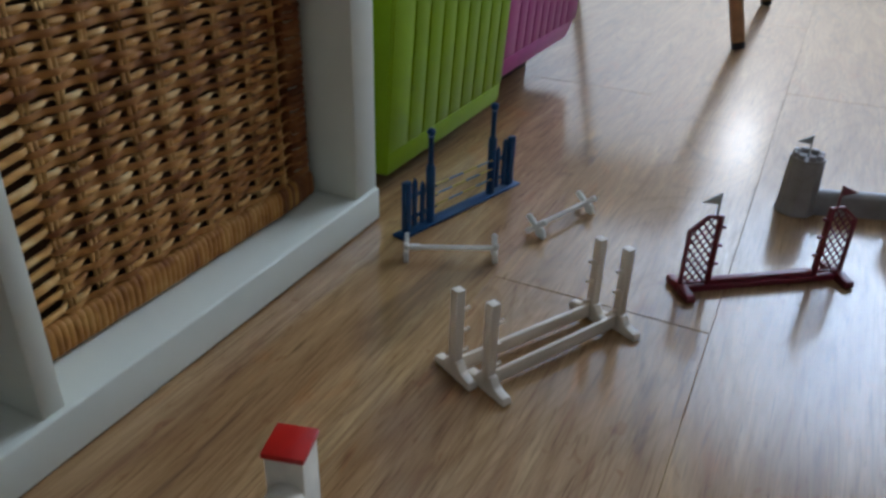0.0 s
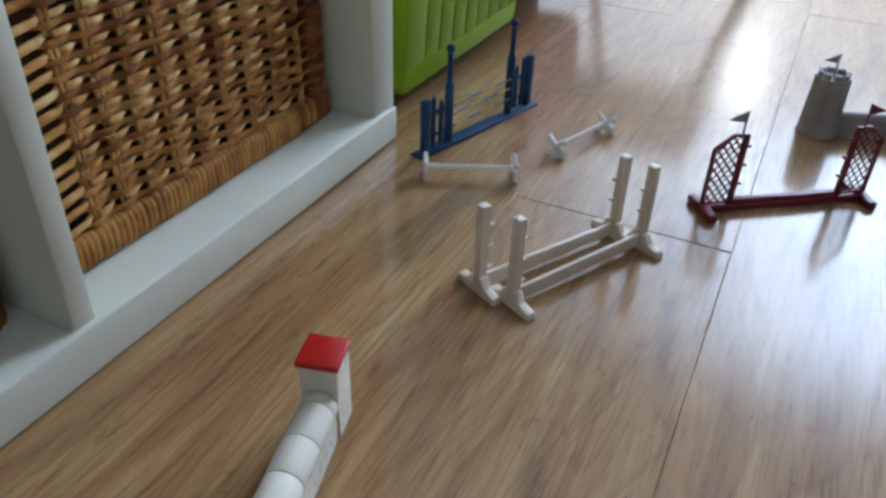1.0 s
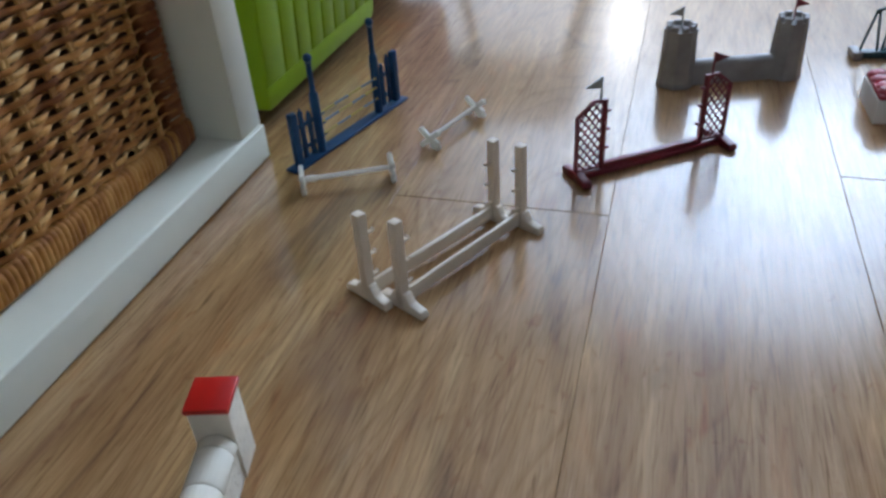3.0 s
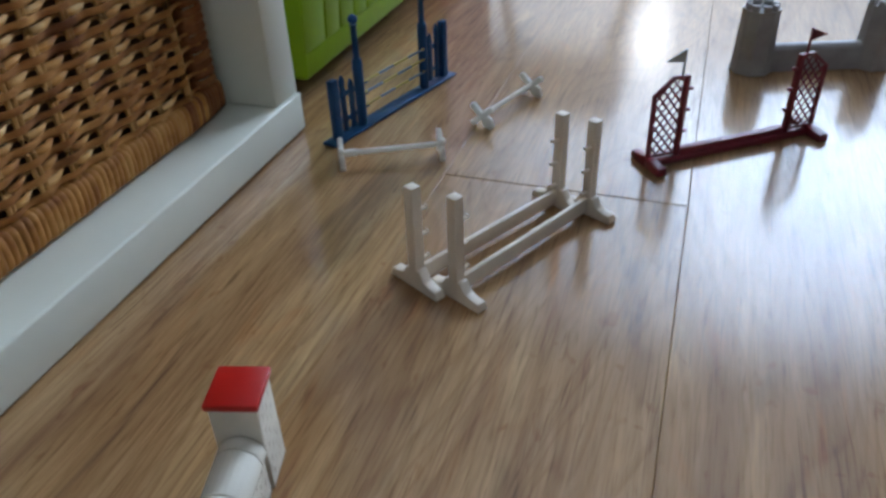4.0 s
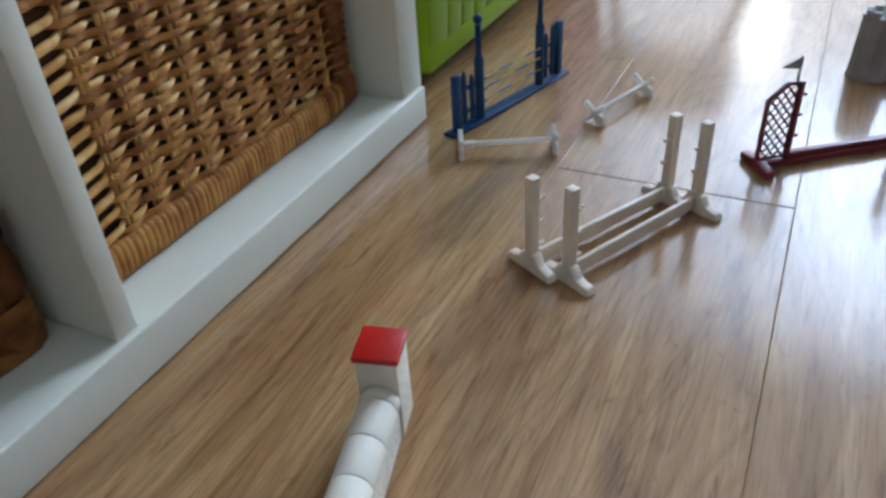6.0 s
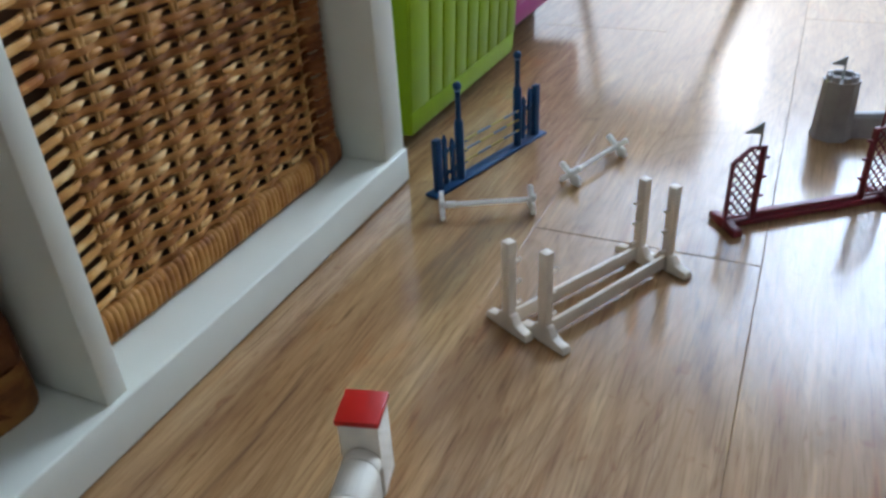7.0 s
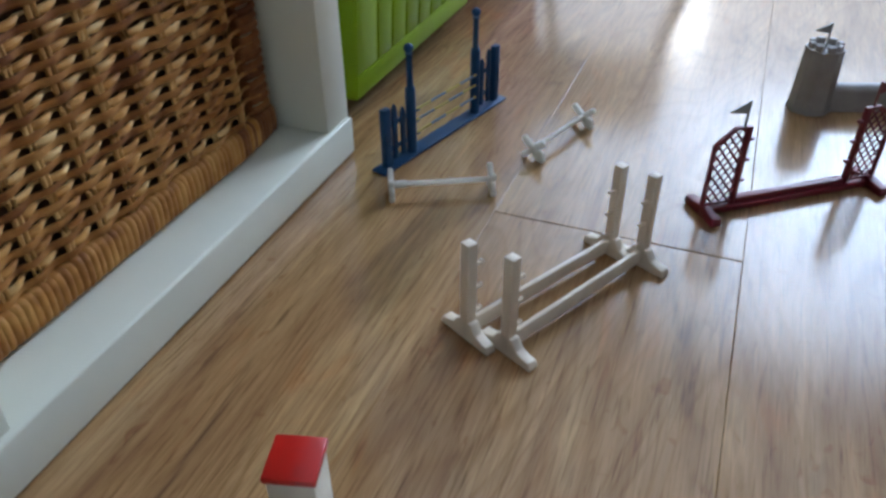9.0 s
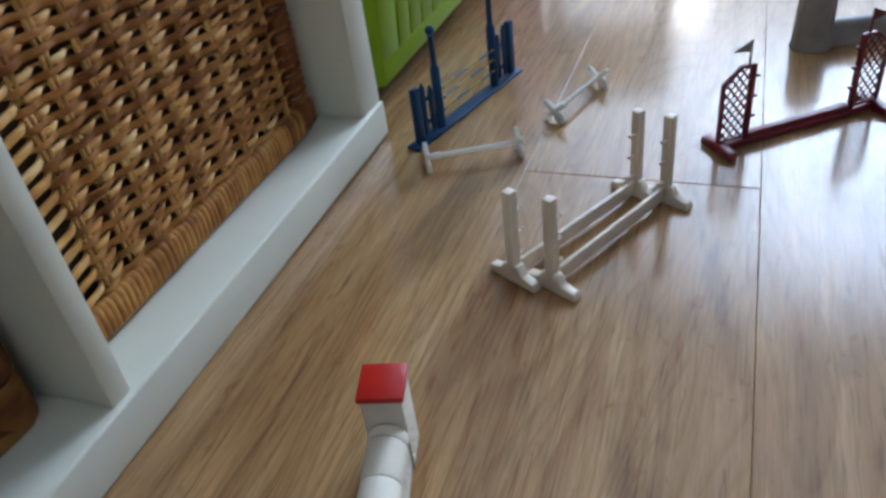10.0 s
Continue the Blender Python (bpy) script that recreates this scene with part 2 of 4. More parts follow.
WALL_PAINT = plastic("wall_paint", (0.57, 0.555, 0.53), 0.85, 0.03, 300, 0.10)
CEIL_PAINT = plastic("ceiling_paint", (0.80, 0.80, 0.79), 0.9, 0.02, 300, 0.08)
FRAME_PAINT = plastic("frame_paint", (0.80, 0.80, 0.80), 0.4, 0.02)
FLOOR_WOOD = wood_floor("laminate_oak")
# one cane in two tones: bulges coloured as lit, level strands as shaded
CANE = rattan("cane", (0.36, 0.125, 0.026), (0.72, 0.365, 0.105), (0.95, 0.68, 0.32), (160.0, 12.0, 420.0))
CANE_SHADED = rattan("cane_shaded", (0.19, 0.058, 0.012), (0.41, 0.168, 0.039), (0.64, 0.325, 0.095), (160.0, 12.0, 420.0))
CANE_STAKE = rattan("cane_stake", (0.36, 0.155, 0.040), (0.58, 0.300, 0.090), (0.76, 0.46, 0.17), (300.0, 300.0, 18.0))
CANE_WRAP = rattan("cane_wrap", (0.24, 0.078, 0.014), (0.46, 0.190, 0.038), (0.62, 0.32, 0.085), (90.0, 260.0, 90.0))
# same cane, redder and darker: shade of the receding border put into its colour
CANE_EDGE_SHADED = rattan("cane_edge_shaded", (0.13, 0.036, 0.010), (0.25, 0.085, 0.022), (0.36, 0.150, 0.045), (90.0, 90.0, 260.0))
CANE_BODY = rattan("cane_body", (0.14, 0.062, 0.021), (0.29, 0.145, 0.053), (0.42, 0.25, 0.10), (60.0, 60.0, 300.0))
BARK = rattan("bark_strip", (0.085, 0.022, 0.006), (0.21, 0.070, 0.016), (0.36, 0.16, 0.04), (120.0, 20.0, 200.0))
CLOTH_SPOT = spotted("spotted_cloth", (0.70, 0.71, 0.70), (0.020, 0.030, 0.060), (0.16, 0.27, 0.28))
CLOTH_GREY = plastic("grey_cloth", (0.50, 0.46, 0.40), 0.95, 0.12, 1400, 0.4)
BASKET_SHADE = plastic("basket_shade", (0.135, 0.060, 0.028), 0.95, 0.2, 1400, 0.4)
BARK_DARK = rattan("dark_bark_strip", (0.055, 0.014, 0.005), (0.13, 0.036, 0.010), (0.22, 0.080, 0.022), (120.0, 20.0, 200.0))
COPING = plastic("coping_plastic", (0.80, 0.735, 0.60), 0.62, 0.05, 500, 0.08)
BRICK_CREAM = plastic("brick_plastic", (0.79, 0.715, 0.575), 0.5, 0.12, 300, 0.3)
POLE_A = striped("pole_paint", (0.42, 0.29, 0.05), (0.10, 0.16, 0.26), 0.022)
glass = shader("window_glass")[0]
for key, value in (("Transmission Weight", 1.0), ("Roughness", 0.0), ("IOR", 1.0)):
    glass.node_tree.nodes["Principled BSDF"].inputs[key].default_value = value


# ---- mesh helpers ----
def bm_box(bm, lo, hi, bev=0.0, m=None, seg=2):
    """A box from corner lo to corner hi, its edges rounded by bev, moved by m, added to bm."""
    t = bmesh.new()
    c = [(a + b) / 2 for a, b in zip(lo, hi)]
    s = [b - a for a, b in zip(lo, hi)]
    bmesh.ops.create_cube(t, size=1.0, matrix=Matrix.LocRotScale(c, None, s))
    if bev:
        bmesh.ops.bevel(t, geom=list(t.edges), offset=bev, segments=seg, affect="EDGES", profile=0.5)
    return merge(bm, t, m)


def merge(bm, t, m=None):
    if m is not None:
        t.transform(m)
    made = bpy.data.meshes.new("t")
    t.to_mesh(made)
    t.free()
    bm.from_mesh(made)
    bpy.data.meshes.remove(made)
    return bm


def bm_prism(bm, outline, y0, y1, bev=0.0, m=None):
    """The outline (x, z), drawn out along y, edges rounded."""
    t = bmesh.new()
    f = t.faces.new([t.verts.new((x, y0, z)) for x, z in outline])
    r = bmesh.ops.extrude_face_region(t, geom=[f])
    bmesh.ops.translate(t, vec=(0, y1 - y0, 0), verts=[v for v in r["geom"] if isinstance(v, bmesh.types.BMVert)])
    bmesh.ops.recalc_face_normals(t, faces=t.faces)
    if bev:
        bmesh.ops.bevel(t, geom=list(t.edges), offset=bev, segments=2, affect="EDGES", profile=0.5)
    return merge(bm, t, m)


def bm_tube(bm, points, half_w, half_t, sides=6, cap=True, scale=None):
    """A strand through the points; half_w upwards, half_t outwards."""
    rings = []
    n = len(points)
    for i, p in enumerate(points):
        d = Vector(points[min(i + 1, n - 1)]) - Vector(points[max(i - 1, 0)])
        d.normalize()
        side = d.cross(Vector((0, 0, 1)))
        if side.length < 1e-4:
            side = Vector((1, 0, 0))
        side.normalize()
        up = side.cross(d) * (scale[i] if scale else 1.0)
        rings.append([bm.verts.new(Vector(p) + side * half_t * math.cos(a) + up * half_w * math.sin(a)) for a in (2 * math.pi * k / sides for k in range(sides))])
    for a, b in zip(rings, rings[1:]):
        for k in range(sides):
            bm.faces.new((a[k], a[(k + 1) % sides], b[(k + 1) % sides], b[k]))
    if cap:
        bm.faces.new(list(reversed(rings[0])))
        bm.faces.new(rings[-1])
    return bm


def bm_lathe(bm, profile, sides=20, m=None):
    """The profile (radius, z) turned round z."""
    t = bmesh.new()
    rings = [[t.verts.new((r * math.cos(2 * math.pi * (k + 0.5) / sides), r * math.sin(2 * math.pi * (k + 0.5) / sides), z)) for k in range(sides)] for r, z in profile]
    for a, b in zip(rings, rings[1:]):
        for k in range(sides):
            t.faces.new((a[k], a[(k + 1) % sides], b[(k + 1) % sides], b[k]))
    t.faces.new(list(reversed(rings[0])))
    t.faces.new(rings[-1])
    return merge(bm, t, m)


def mesh_of(name, bm, material, smooth=False):
    bmesh.ops.recalc_face_normals(bm, faces=bm.faces)
    data = bpy.data.meshes.new(name)
    bm.to_mesh(data)
    bm.free()
    data.materials.append(material)
    if smooth:
        data.polygons.foreach_set("use_smooth", [True] * len(data.polygons))
        data.set_sharp_from_angle(angle=radians(38))
    return data


def part(name, bm, material, parent=None, label="", m=None, smooth=True):
    data = bm if isinstance(bm, bpy.types.Mesh) else mesh_of(name, bm, material, smooth)
    ob = new(name, data)
    ob.parent = parent
    if m is not None:
        ob.matrix_basis = m
    if label:
        ob["label"] = label
    return ob


def thing(name, label, category, m, group=""):
    ob = new(name)
    ob.empty_display_size = 0.02
    ob.matrix_basis = m
    return tagged(ob, label, category, group)


def structure(name, bm, material, label, category):
    return tagged(part(name, bm, material, smooth=False), label, category, kind="structure")


def along(p, q, z=0.0):
    """The pose at p with x towards q on the plan."""
    return pose(p[0], p[1], z, 0, 0, math.degrees(math.atan2(q[1] - p[1], q[0] - p[0])))


# ---- the room ----
RX0, RX1, RY0, RY1, RH = ROOM
bm = bmesh.new()
bm_box(bm, (RX0 - 0.12, RY0, 0), (RX0, BAY[1], RH))
# added bay, out of view: lets the window's glare reach the floor by the tubs
bm_box(bm, (BAY[0], BAY[1] - 0.12, 0), (RX0 - 0.12, BAY[1], RH))
bm_box(bm, (BAY[0] - 0.12, BAY[1] - 0.12, 0), (BAY[0], RY1, RH))
structure("wall_west", bm, WALL_PAINT, "plain off-white painted wall behind the shelf", "wall")
structure("wall_east", bm_box(bmesh.new(), (RX1, RY0, 0), (RX1 + 0.12, RY1, RH)), WALL_PAINT, "plain off-white painted wall", "wall")
structure("wall_south", bm_box(bmesh.new(), (RX0 - 0.12, RY0 - 0.12, 0), (RX1 + 0.12, RY0, RH)), WALL_PAINT, "plain off-white painted wall", "wall")
bm = bmesh.new()
bm_box(bm, (BAY[0] - 0.12, RY1, 0), (WIN[0], RY1 + 0.14, RH))
bm_box(bm, (WIN[1], RY1, 0), (RX1 + 0.12, RY1 + 0.14, RH))
bm_box(bm, (WIN[0], RY1, 0), (WIN[1], RY1 + 0.14, WIN[2]))
bm_box(bm, (WIN[0], RY1, WIN[3]), (WIN[1], RY1 + 0.14, RH))
structure("wall_north", bm, WALL_PAINT, "off-white painted wall with a large window", "wall")
structure("ceiling", bm_box(bmesh.new(), (BAY[0] - 0.12, RY0 - 0.12, RH), (RX1 + 0.12, RY1 + 0.14, RH + 0.1)), CEIL_PAINT, "plain white ceiling", "ceiling")

window = tagged(new("window_1"), "tall white-framed window full of daylight", "window", kind="structure")
window.matrix_basis = pose(wx, RY1 + 0.05, WIN[2])
ww, wh = WIN[1] - WIN[0], WIN[3] - WIN[2]
bm = bmesh.new()
for lo, hi in (((-ww / 2, 0, 0), (-ww / 2 + 0.06, 0.06, wh)), ((ww / 2 - 0.06, 0, 0), (ww / 2, 0.06, wh)),
               ((-ww / 2 + 0.06, 0, 0), (ww / 2 - 0.06, 0.06, 0.06)), ((-ww / 2 + 0.06, 0, wh - 0.06), (ww / 2 - 0.06, 0.06, wh))):
    bm_box(bm, lo, hi, 0.004)
part("window_frame", bm, FRAME_PAINT, window)
part("window_sill", bm_box(bmesh.new(), (-ww / 2, -0.075, -0.028), (ww / 2 + 0.04, -0.052, -0.002), 0.005), FRAME_PAINT, window)
for lo, hi in (((-ww / 2 + 0.06, 0.027, 0.06), (ww / 2 - 0.06, 0.033, wh - 0.06)),):
    pane = part("pane", bm_box(bmesh.new(), lo, hi), glass, window, "clear glass pane")
    pane.visible_shadow = False


# ---- cube shelf ----
SX, SY0, SY1 = -0.3668, -0.162, 0.6088          # front plane and the two ends
SD, SH, OUT, IN = 0.39, 0.772, 0.0380, 0.016
SZ = 0.0355
shelf = thing("cube_shelf", "white lacquered cube shelf with wicker baskets inside", "shelf", pose(SX + (SY1 - SY0) * 0.0087, SY0, 0, 0, 0, 0.5))
W = SY1 - SY0
for y in (0.0, W - OUT):
    part("side_panel", bm_box(bmesh.new(), (-SD, y, SZ + 0.0002), (0, y + OUT, SH - SZ - 0.0002), 0.0012), WHITE_LACQUER, shelf)
part("bottom_panel", bm_box(bmesh.new(), (-SD, 0, 0.0012), (0.0036, W, SZ), 0.0020, seg=3), WHITE_LACQUER, shelf)
part("top_panel", bm_box(bmesh.new(), (-SD, 0, SH - SZ), (0, W, SH), 0.0016), WHITE_LACQUER, shelf)
PL = 0.217 - SY0
part("divider", bm_box(bmesh.new(), (-SD, PL, SZ + 0.0002), (-0.0005, PL + IN, SH - SZ - 0.0002), 0.0010), WHITE_LACQUER, shelf)
for y0, y1 in ((OUT, PL), (PL + IN, W - OUT)):
    part("shelf_board", bm_box(bmesh.new(), (-SD, y0 + 0.0003, SH / 2 - 0.008), (-0.0005, y1 - 0.0003, SH / 2 + 0.008), 0.0010), WHITE_LACQUER, shelf)


# ---- baskets ----
def wrap_mesh(name, material, width, height, depth):
    """One turn of cane round a border: length along y, height up z, bulging to +x."""
    bm = bmesh.new()
    rows = []
    for j, (fy, k) in enumerate(((0.0, 0.84), (0.25, 0.97), (0.5, 1.0), (0.75, 0.97), (1.0, 0.84))):
        ring = []
        for i in range(9):
            a = math.pi * (i / 8 - 0.5)
            cx, cz = math.copysign(abs(math.cos(a)) ** 0.55, math.cos(a)), math.copysign(abs(math.sin(a)) ** 0.6, math.sin(a))
            ring.append(bm.verts.new((depth * cx * k, width * fy, height / 2 * (1 + cz * (0.97 if k < 1 else 1.0)))))
        rows.append(ring)
    for a, b in zip(rows, rows[1:]):
        for i in range(8):
            bm.faces.new((a[i], b[i], b[i + 1], a[i + 1]))
    return mesh_of(name, bm, material, True)


def basket(label, y0, y1, xf, z0, z1, pitch, row, half_w, half_t, swing, mats, seed, hole=None):
    rnd = random.Random(seed)
    strand_m, level_m, stake_m, wrap_m, edge_m, body_m = mats
    ob = thing("basket", label, "basket", pose(xf, y0, z0))
    L, H = y1 - y0, z1 - z0
    band = 0.026 if wrap_m else 0.0
    for name, lo, hi in (("basket_floor", (-0.33, 0.004, 0.002), (-0.016, L - 0.004, 0.008)), ("back_panel", (-0.336, 0.004, 0.002), (-0.3302, L - 0.004, H)),
                         ("side_panel", (-0.33, 0.004, 0.0082), (-0.03, 0.010, H)), ("side_panel", (-0.33, L - 0.010, 0.0082), (-0.03, L - 0.004, H))):
        part(name, bm_box(bmesh.new(), lo, hi), body_m, ob)
    if not wrap_m:
        # wide bark bands laid round the corner, held by flat uprights that show over every second band
        up = int(H / row)
        tall = H / up
        bend = 0.012
        for k in range(int(L / pitch)):
            y = L - bend - 0.022 - pitch * k
            part("upright", bm_tube(bmesh.new(), [(-0.0086 - 0.0012 * math.cos(math.pi * (z / tall - 0.5 + k)), y + 0.0006 * math.sin(z * 60 + k), z) for z in np.linspace(0.012, H, 5 * up)], half_t, pitch * 0.30, 8), strand_m, ob)
        for r in range(up):
            z = tall * (r + 0.5)
            lean = rnd.uniform(-0.0015, 0.0015)
            pts = [(-0.0080 + swing * math.cos(math.pi * ((L - bend - 0.010 - y) / pitch + r)), y, z + lean * (y / L - 0.5) + 0.0005 * math.sin(y * 50 + r)) for y in np.linspace(0.0, L - bend, 40)]
            pts += [(-0.0080 - bend + bend * math.cos(a), L - bend + bend * math.sin(a), z + lean * 0.5) for a in (radians(d) for d in range(15, 91, 15))]
            pts += [(x, L, z + lean * 0.5) for x in (-0.06, -0.14, -0.30)]
            part("band", bm_tube(bmesh.new(), pts, tall * rnd.uniform(0.49, 0.53), half_t * rnd.uniform(0.9, 1.2), 8), (strand_m, level_m)[rnd.random() < 0.4], ob)
        return ob
    # stakes in pairs, a little wider apart towards the far end
    posts = [0.048 + 0.0235 * k + 0.00065 * k * k for k in range(9)]
    first, last = posts[0], posts[-1]
    h0, h1, hz0, hz1 = hole
    for k, at in enumerate(posts):
        for side in (-1, 1):
            y = at + side * 0.0018 + rnd.uniform(-0.0005, 0.0005)
            for za, zb in (((band * 0.6, hz0), (hz1, H - 0.012)) if h0 < y < h1 else ((band * 0.6, H - 0.012),)):
                pts = [(-0.0058 + 0.0003 * math.sin(z * 300 + k), y + 0.0006 * math.sin(z * 70 + k * 2.1), z) for z in np.linspace(za, zb, 24)]
                part("stake", bm_tube(bmesh.new(), pts, 0.0017, 0.0016, 6), stake_m, ob)

    def cell(y):
        """Which gap between stakes y lies in, and how far across it."""
        for k in range(len(posts) - 1):
            if y < posts[k + 1]:
                return k, (y - posts[k]) / (posts[k + 1] - posts[k])
        return len(posts) - 1, (y - last) / 0.033

    # each row: a flat level strand over the stakes, and above it one that bulges out between them
    rows = int((H - band - 0.022) / row)
    n = 190
    for r in range(rows):
        zc = band + row * (r + 0.55) + rnd.uniform(-0.0005, 0.0005)
        wob = rnd.uniform(0, 6)
        lift = [rnd.uniform(0.72, 1.12) for k in posts]
        tilt = [rnd.uniform(0.5, 1.5) for k in posts]
        level, bulge = [[]], [[]]
        for i in range(n + 1):
            y = 0.008 + (L - 0.030) * i / n
            if h0 < y < h1 and hz0 < zc < hz1:
                for run in (level, bulge):
                    if run[-1]:
                        run.append([])
                continue
            k, w = cell(y)
            sag = 0.0008 * math.sin(y * 21 + wob) + 0.0003 * math.sin(y * 90 + wob * 3)
            if y > first - 0.013:
                thin = min(1.0, 0.35 + (y - first + 0.013) / 0.016) if y < last else max(0.5, 1 - 40 * (y - last))
                past = max(0.0, min(1.0, (y - last) / 0.006))
                level[-1].append(((-0.0062 + 0.0017 * math.cos(2 * math.pi * w) - 0.0022 * past - 0.004 * max(0.0, first - 0.004 - y) / 0.009, y, zc - 0.0029 + sag), thin * (1 + 0.08 * math.sin(y * 130 + wob))))
            if y > last + 0.001:
                continue
            if y < first:
                left = (first - y) / first
                bulge[-1].append(((-0.0058 - 0.0045 * max(0.0, 1 - left * 6), y, zc + 0.0020 + sag - 0.0085 * left), 1.0 + 0.15 * min(1.0, left * 3)))
                continue
            out = math.sin(math.pi * (w + 0.02) / 0.76) ** 0.75 * lift[k] if w < 0.74 else 0.0
            fat = 0.40 + 0.66 * (1 - (abs(w - 0.30) / 0.45) ** 1.5) if w < 0.74 else 0.40
            bulge[-1].append(((-0.0112 + swing * out, y, zc + 0.0024 + sag + 0.0026 * tilt[k] * (w - 0.36) * min(1.0, out * 2)), max(0.42, fat)))
        # the level strands get the darker cane, their shade being in the colour
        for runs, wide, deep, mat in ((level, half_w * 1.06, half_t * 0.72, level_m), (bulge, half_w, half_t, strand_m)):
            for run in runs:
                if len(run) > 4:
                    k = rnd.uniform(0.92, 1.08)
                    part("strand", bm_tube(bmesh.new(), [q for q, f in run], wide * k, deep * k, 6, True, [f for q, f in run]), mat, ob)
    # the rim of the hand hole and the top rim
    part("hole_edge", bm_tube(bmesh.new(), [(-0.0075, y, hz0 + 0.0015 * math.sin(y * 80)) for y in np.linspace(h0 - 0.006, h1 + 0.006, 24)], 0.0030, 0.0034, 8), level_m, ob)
    part("top_rim", bm_tube(bmesh.new(), [(-0.0090, y, H - 0.010 + 0.0006 * math.sin(y * 40)) for y in np.linspace(0.004, L - 0.004, 30)], 0.0095, 0.0062, 10), wrap_m, ob)
    # wrapped borders; the far end and the sides take the cane with shade in its colour
    wm = wrap_mesh("wrap", wrap_m, 0.0062, band, 0.011)
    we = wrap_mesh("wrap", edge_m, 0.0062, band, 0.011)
    n = int(L / 0.0052)
    for i in range(n):
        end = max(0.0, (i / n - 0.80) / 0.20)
        m = pose(-0.0105 - 0.004 * end ** 2 + rnd.uniform(-0.0003, 0.0003), i * (L - 0.006) / n, 0.0006, rnd.uniform(-2, 2), 0, 0)
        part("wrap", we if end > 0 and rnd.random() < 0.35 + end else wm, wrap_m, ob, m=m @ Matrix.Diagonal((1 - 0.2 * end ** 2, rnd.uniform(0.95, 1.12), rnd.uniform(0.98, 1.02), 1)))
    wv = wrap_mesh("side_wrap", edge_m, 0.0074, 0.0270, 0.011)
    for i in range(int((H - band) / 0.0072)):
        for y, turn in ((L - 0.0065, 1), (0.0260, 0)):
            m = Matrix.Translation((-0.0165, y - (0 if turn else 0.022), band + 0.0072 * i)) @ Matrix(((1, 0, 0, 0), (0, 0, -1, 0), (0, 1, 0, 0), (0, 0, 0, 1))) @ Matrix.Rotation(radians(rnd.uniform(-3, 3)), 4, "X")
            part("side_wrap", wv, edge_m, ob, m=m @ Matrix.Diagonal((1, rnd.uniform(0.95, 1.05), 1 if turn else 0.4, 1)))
    return ob


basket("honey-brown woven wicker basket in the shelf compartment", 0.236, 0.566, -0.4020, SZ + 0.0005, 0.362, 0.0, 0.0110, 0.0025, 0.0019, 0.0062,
       (CANE, CANE_SHADED, CANE_STAKE, CANE_WRAP, CANE_EDGE_SHADED, CANE_BODY), 3, (0.122, 0.217, 0.2580, 0.2990))
basket("dark brown basket woven from wide bark strips", -0.119, 0.2090, -0.3970, SZ + 0.0005, 0.335, 0.042, 0.0300, 0.0, 0.0014, 0.0020,
       (BARK, BARK_DARK, BARK, None, None, BARK_DARK), 9)


# ---- cloth stowed in the wicker basket, seen through its hand hole, over a dark filler ----
def bundle(label, material, y0, y1, z0, z1, seed):
    """A soft folded pile in the basket: cloth, and the dark filler below it."""
    rnd = random.Random(seed)
    t = bmesh.new()
    x0, x1 = -0.700, -0.428
    bmesh.ops.create_cube(t, size=1.0, matrix=Matrix.LocRotScale(((x0 + x1) / 2, (y0 + y1) / 2, (z0 + z1) / 2), None, (x1 - x0, y1 - y0, z1 - z0)))
    bmesh.ops.bevel(t, geom=list(t.edges), offset=0.012, segments=3, affect="EDGES", profile=0.5)
    bmesh.ops.subdivide_edges(t, edges=list(t.edges), cuts=3, use_grid_fill=True)
    ph = [rnd.uniform(0, 6) for k in range(3)]
    for v in t.verts:
        f = (v.co.z - z0) / (z1 - z0)
        v.co.x += 0.004 * math.sin(v.co.z * 95 + ph[0]) + 0.003 * math.sin(v.co.y * 130 + ph[1])
        v.co.z += f * (0.004 * math.sin(v.co.y * 85 + ph[2]) + 0.004 * math.sin(v.co.x * 60 + ph[0]))
    ob = part("basket_bundle", t, material)
    return tagged(ob, label, "cloth", group="cloth in the basket")


# added dark block: stands in for the shade inside, behind the weave
bundle("dark brown filler added inside the wicker basket as its shade", BASKET_SHADE, 0.252, 0.550, SZ + 0.0090, 0.272, 4)
bundle("black and white spotted cloth stowed inside the wicker basket", CLOTH_SPOT, 0.300, 0.412, 0.2690, 0.338, 1)
bundle("pale grey cloth stowed inside the wicker basket", CLOTH_GREY, 0.414, 0.452, 0.2690, 0.330, 2)


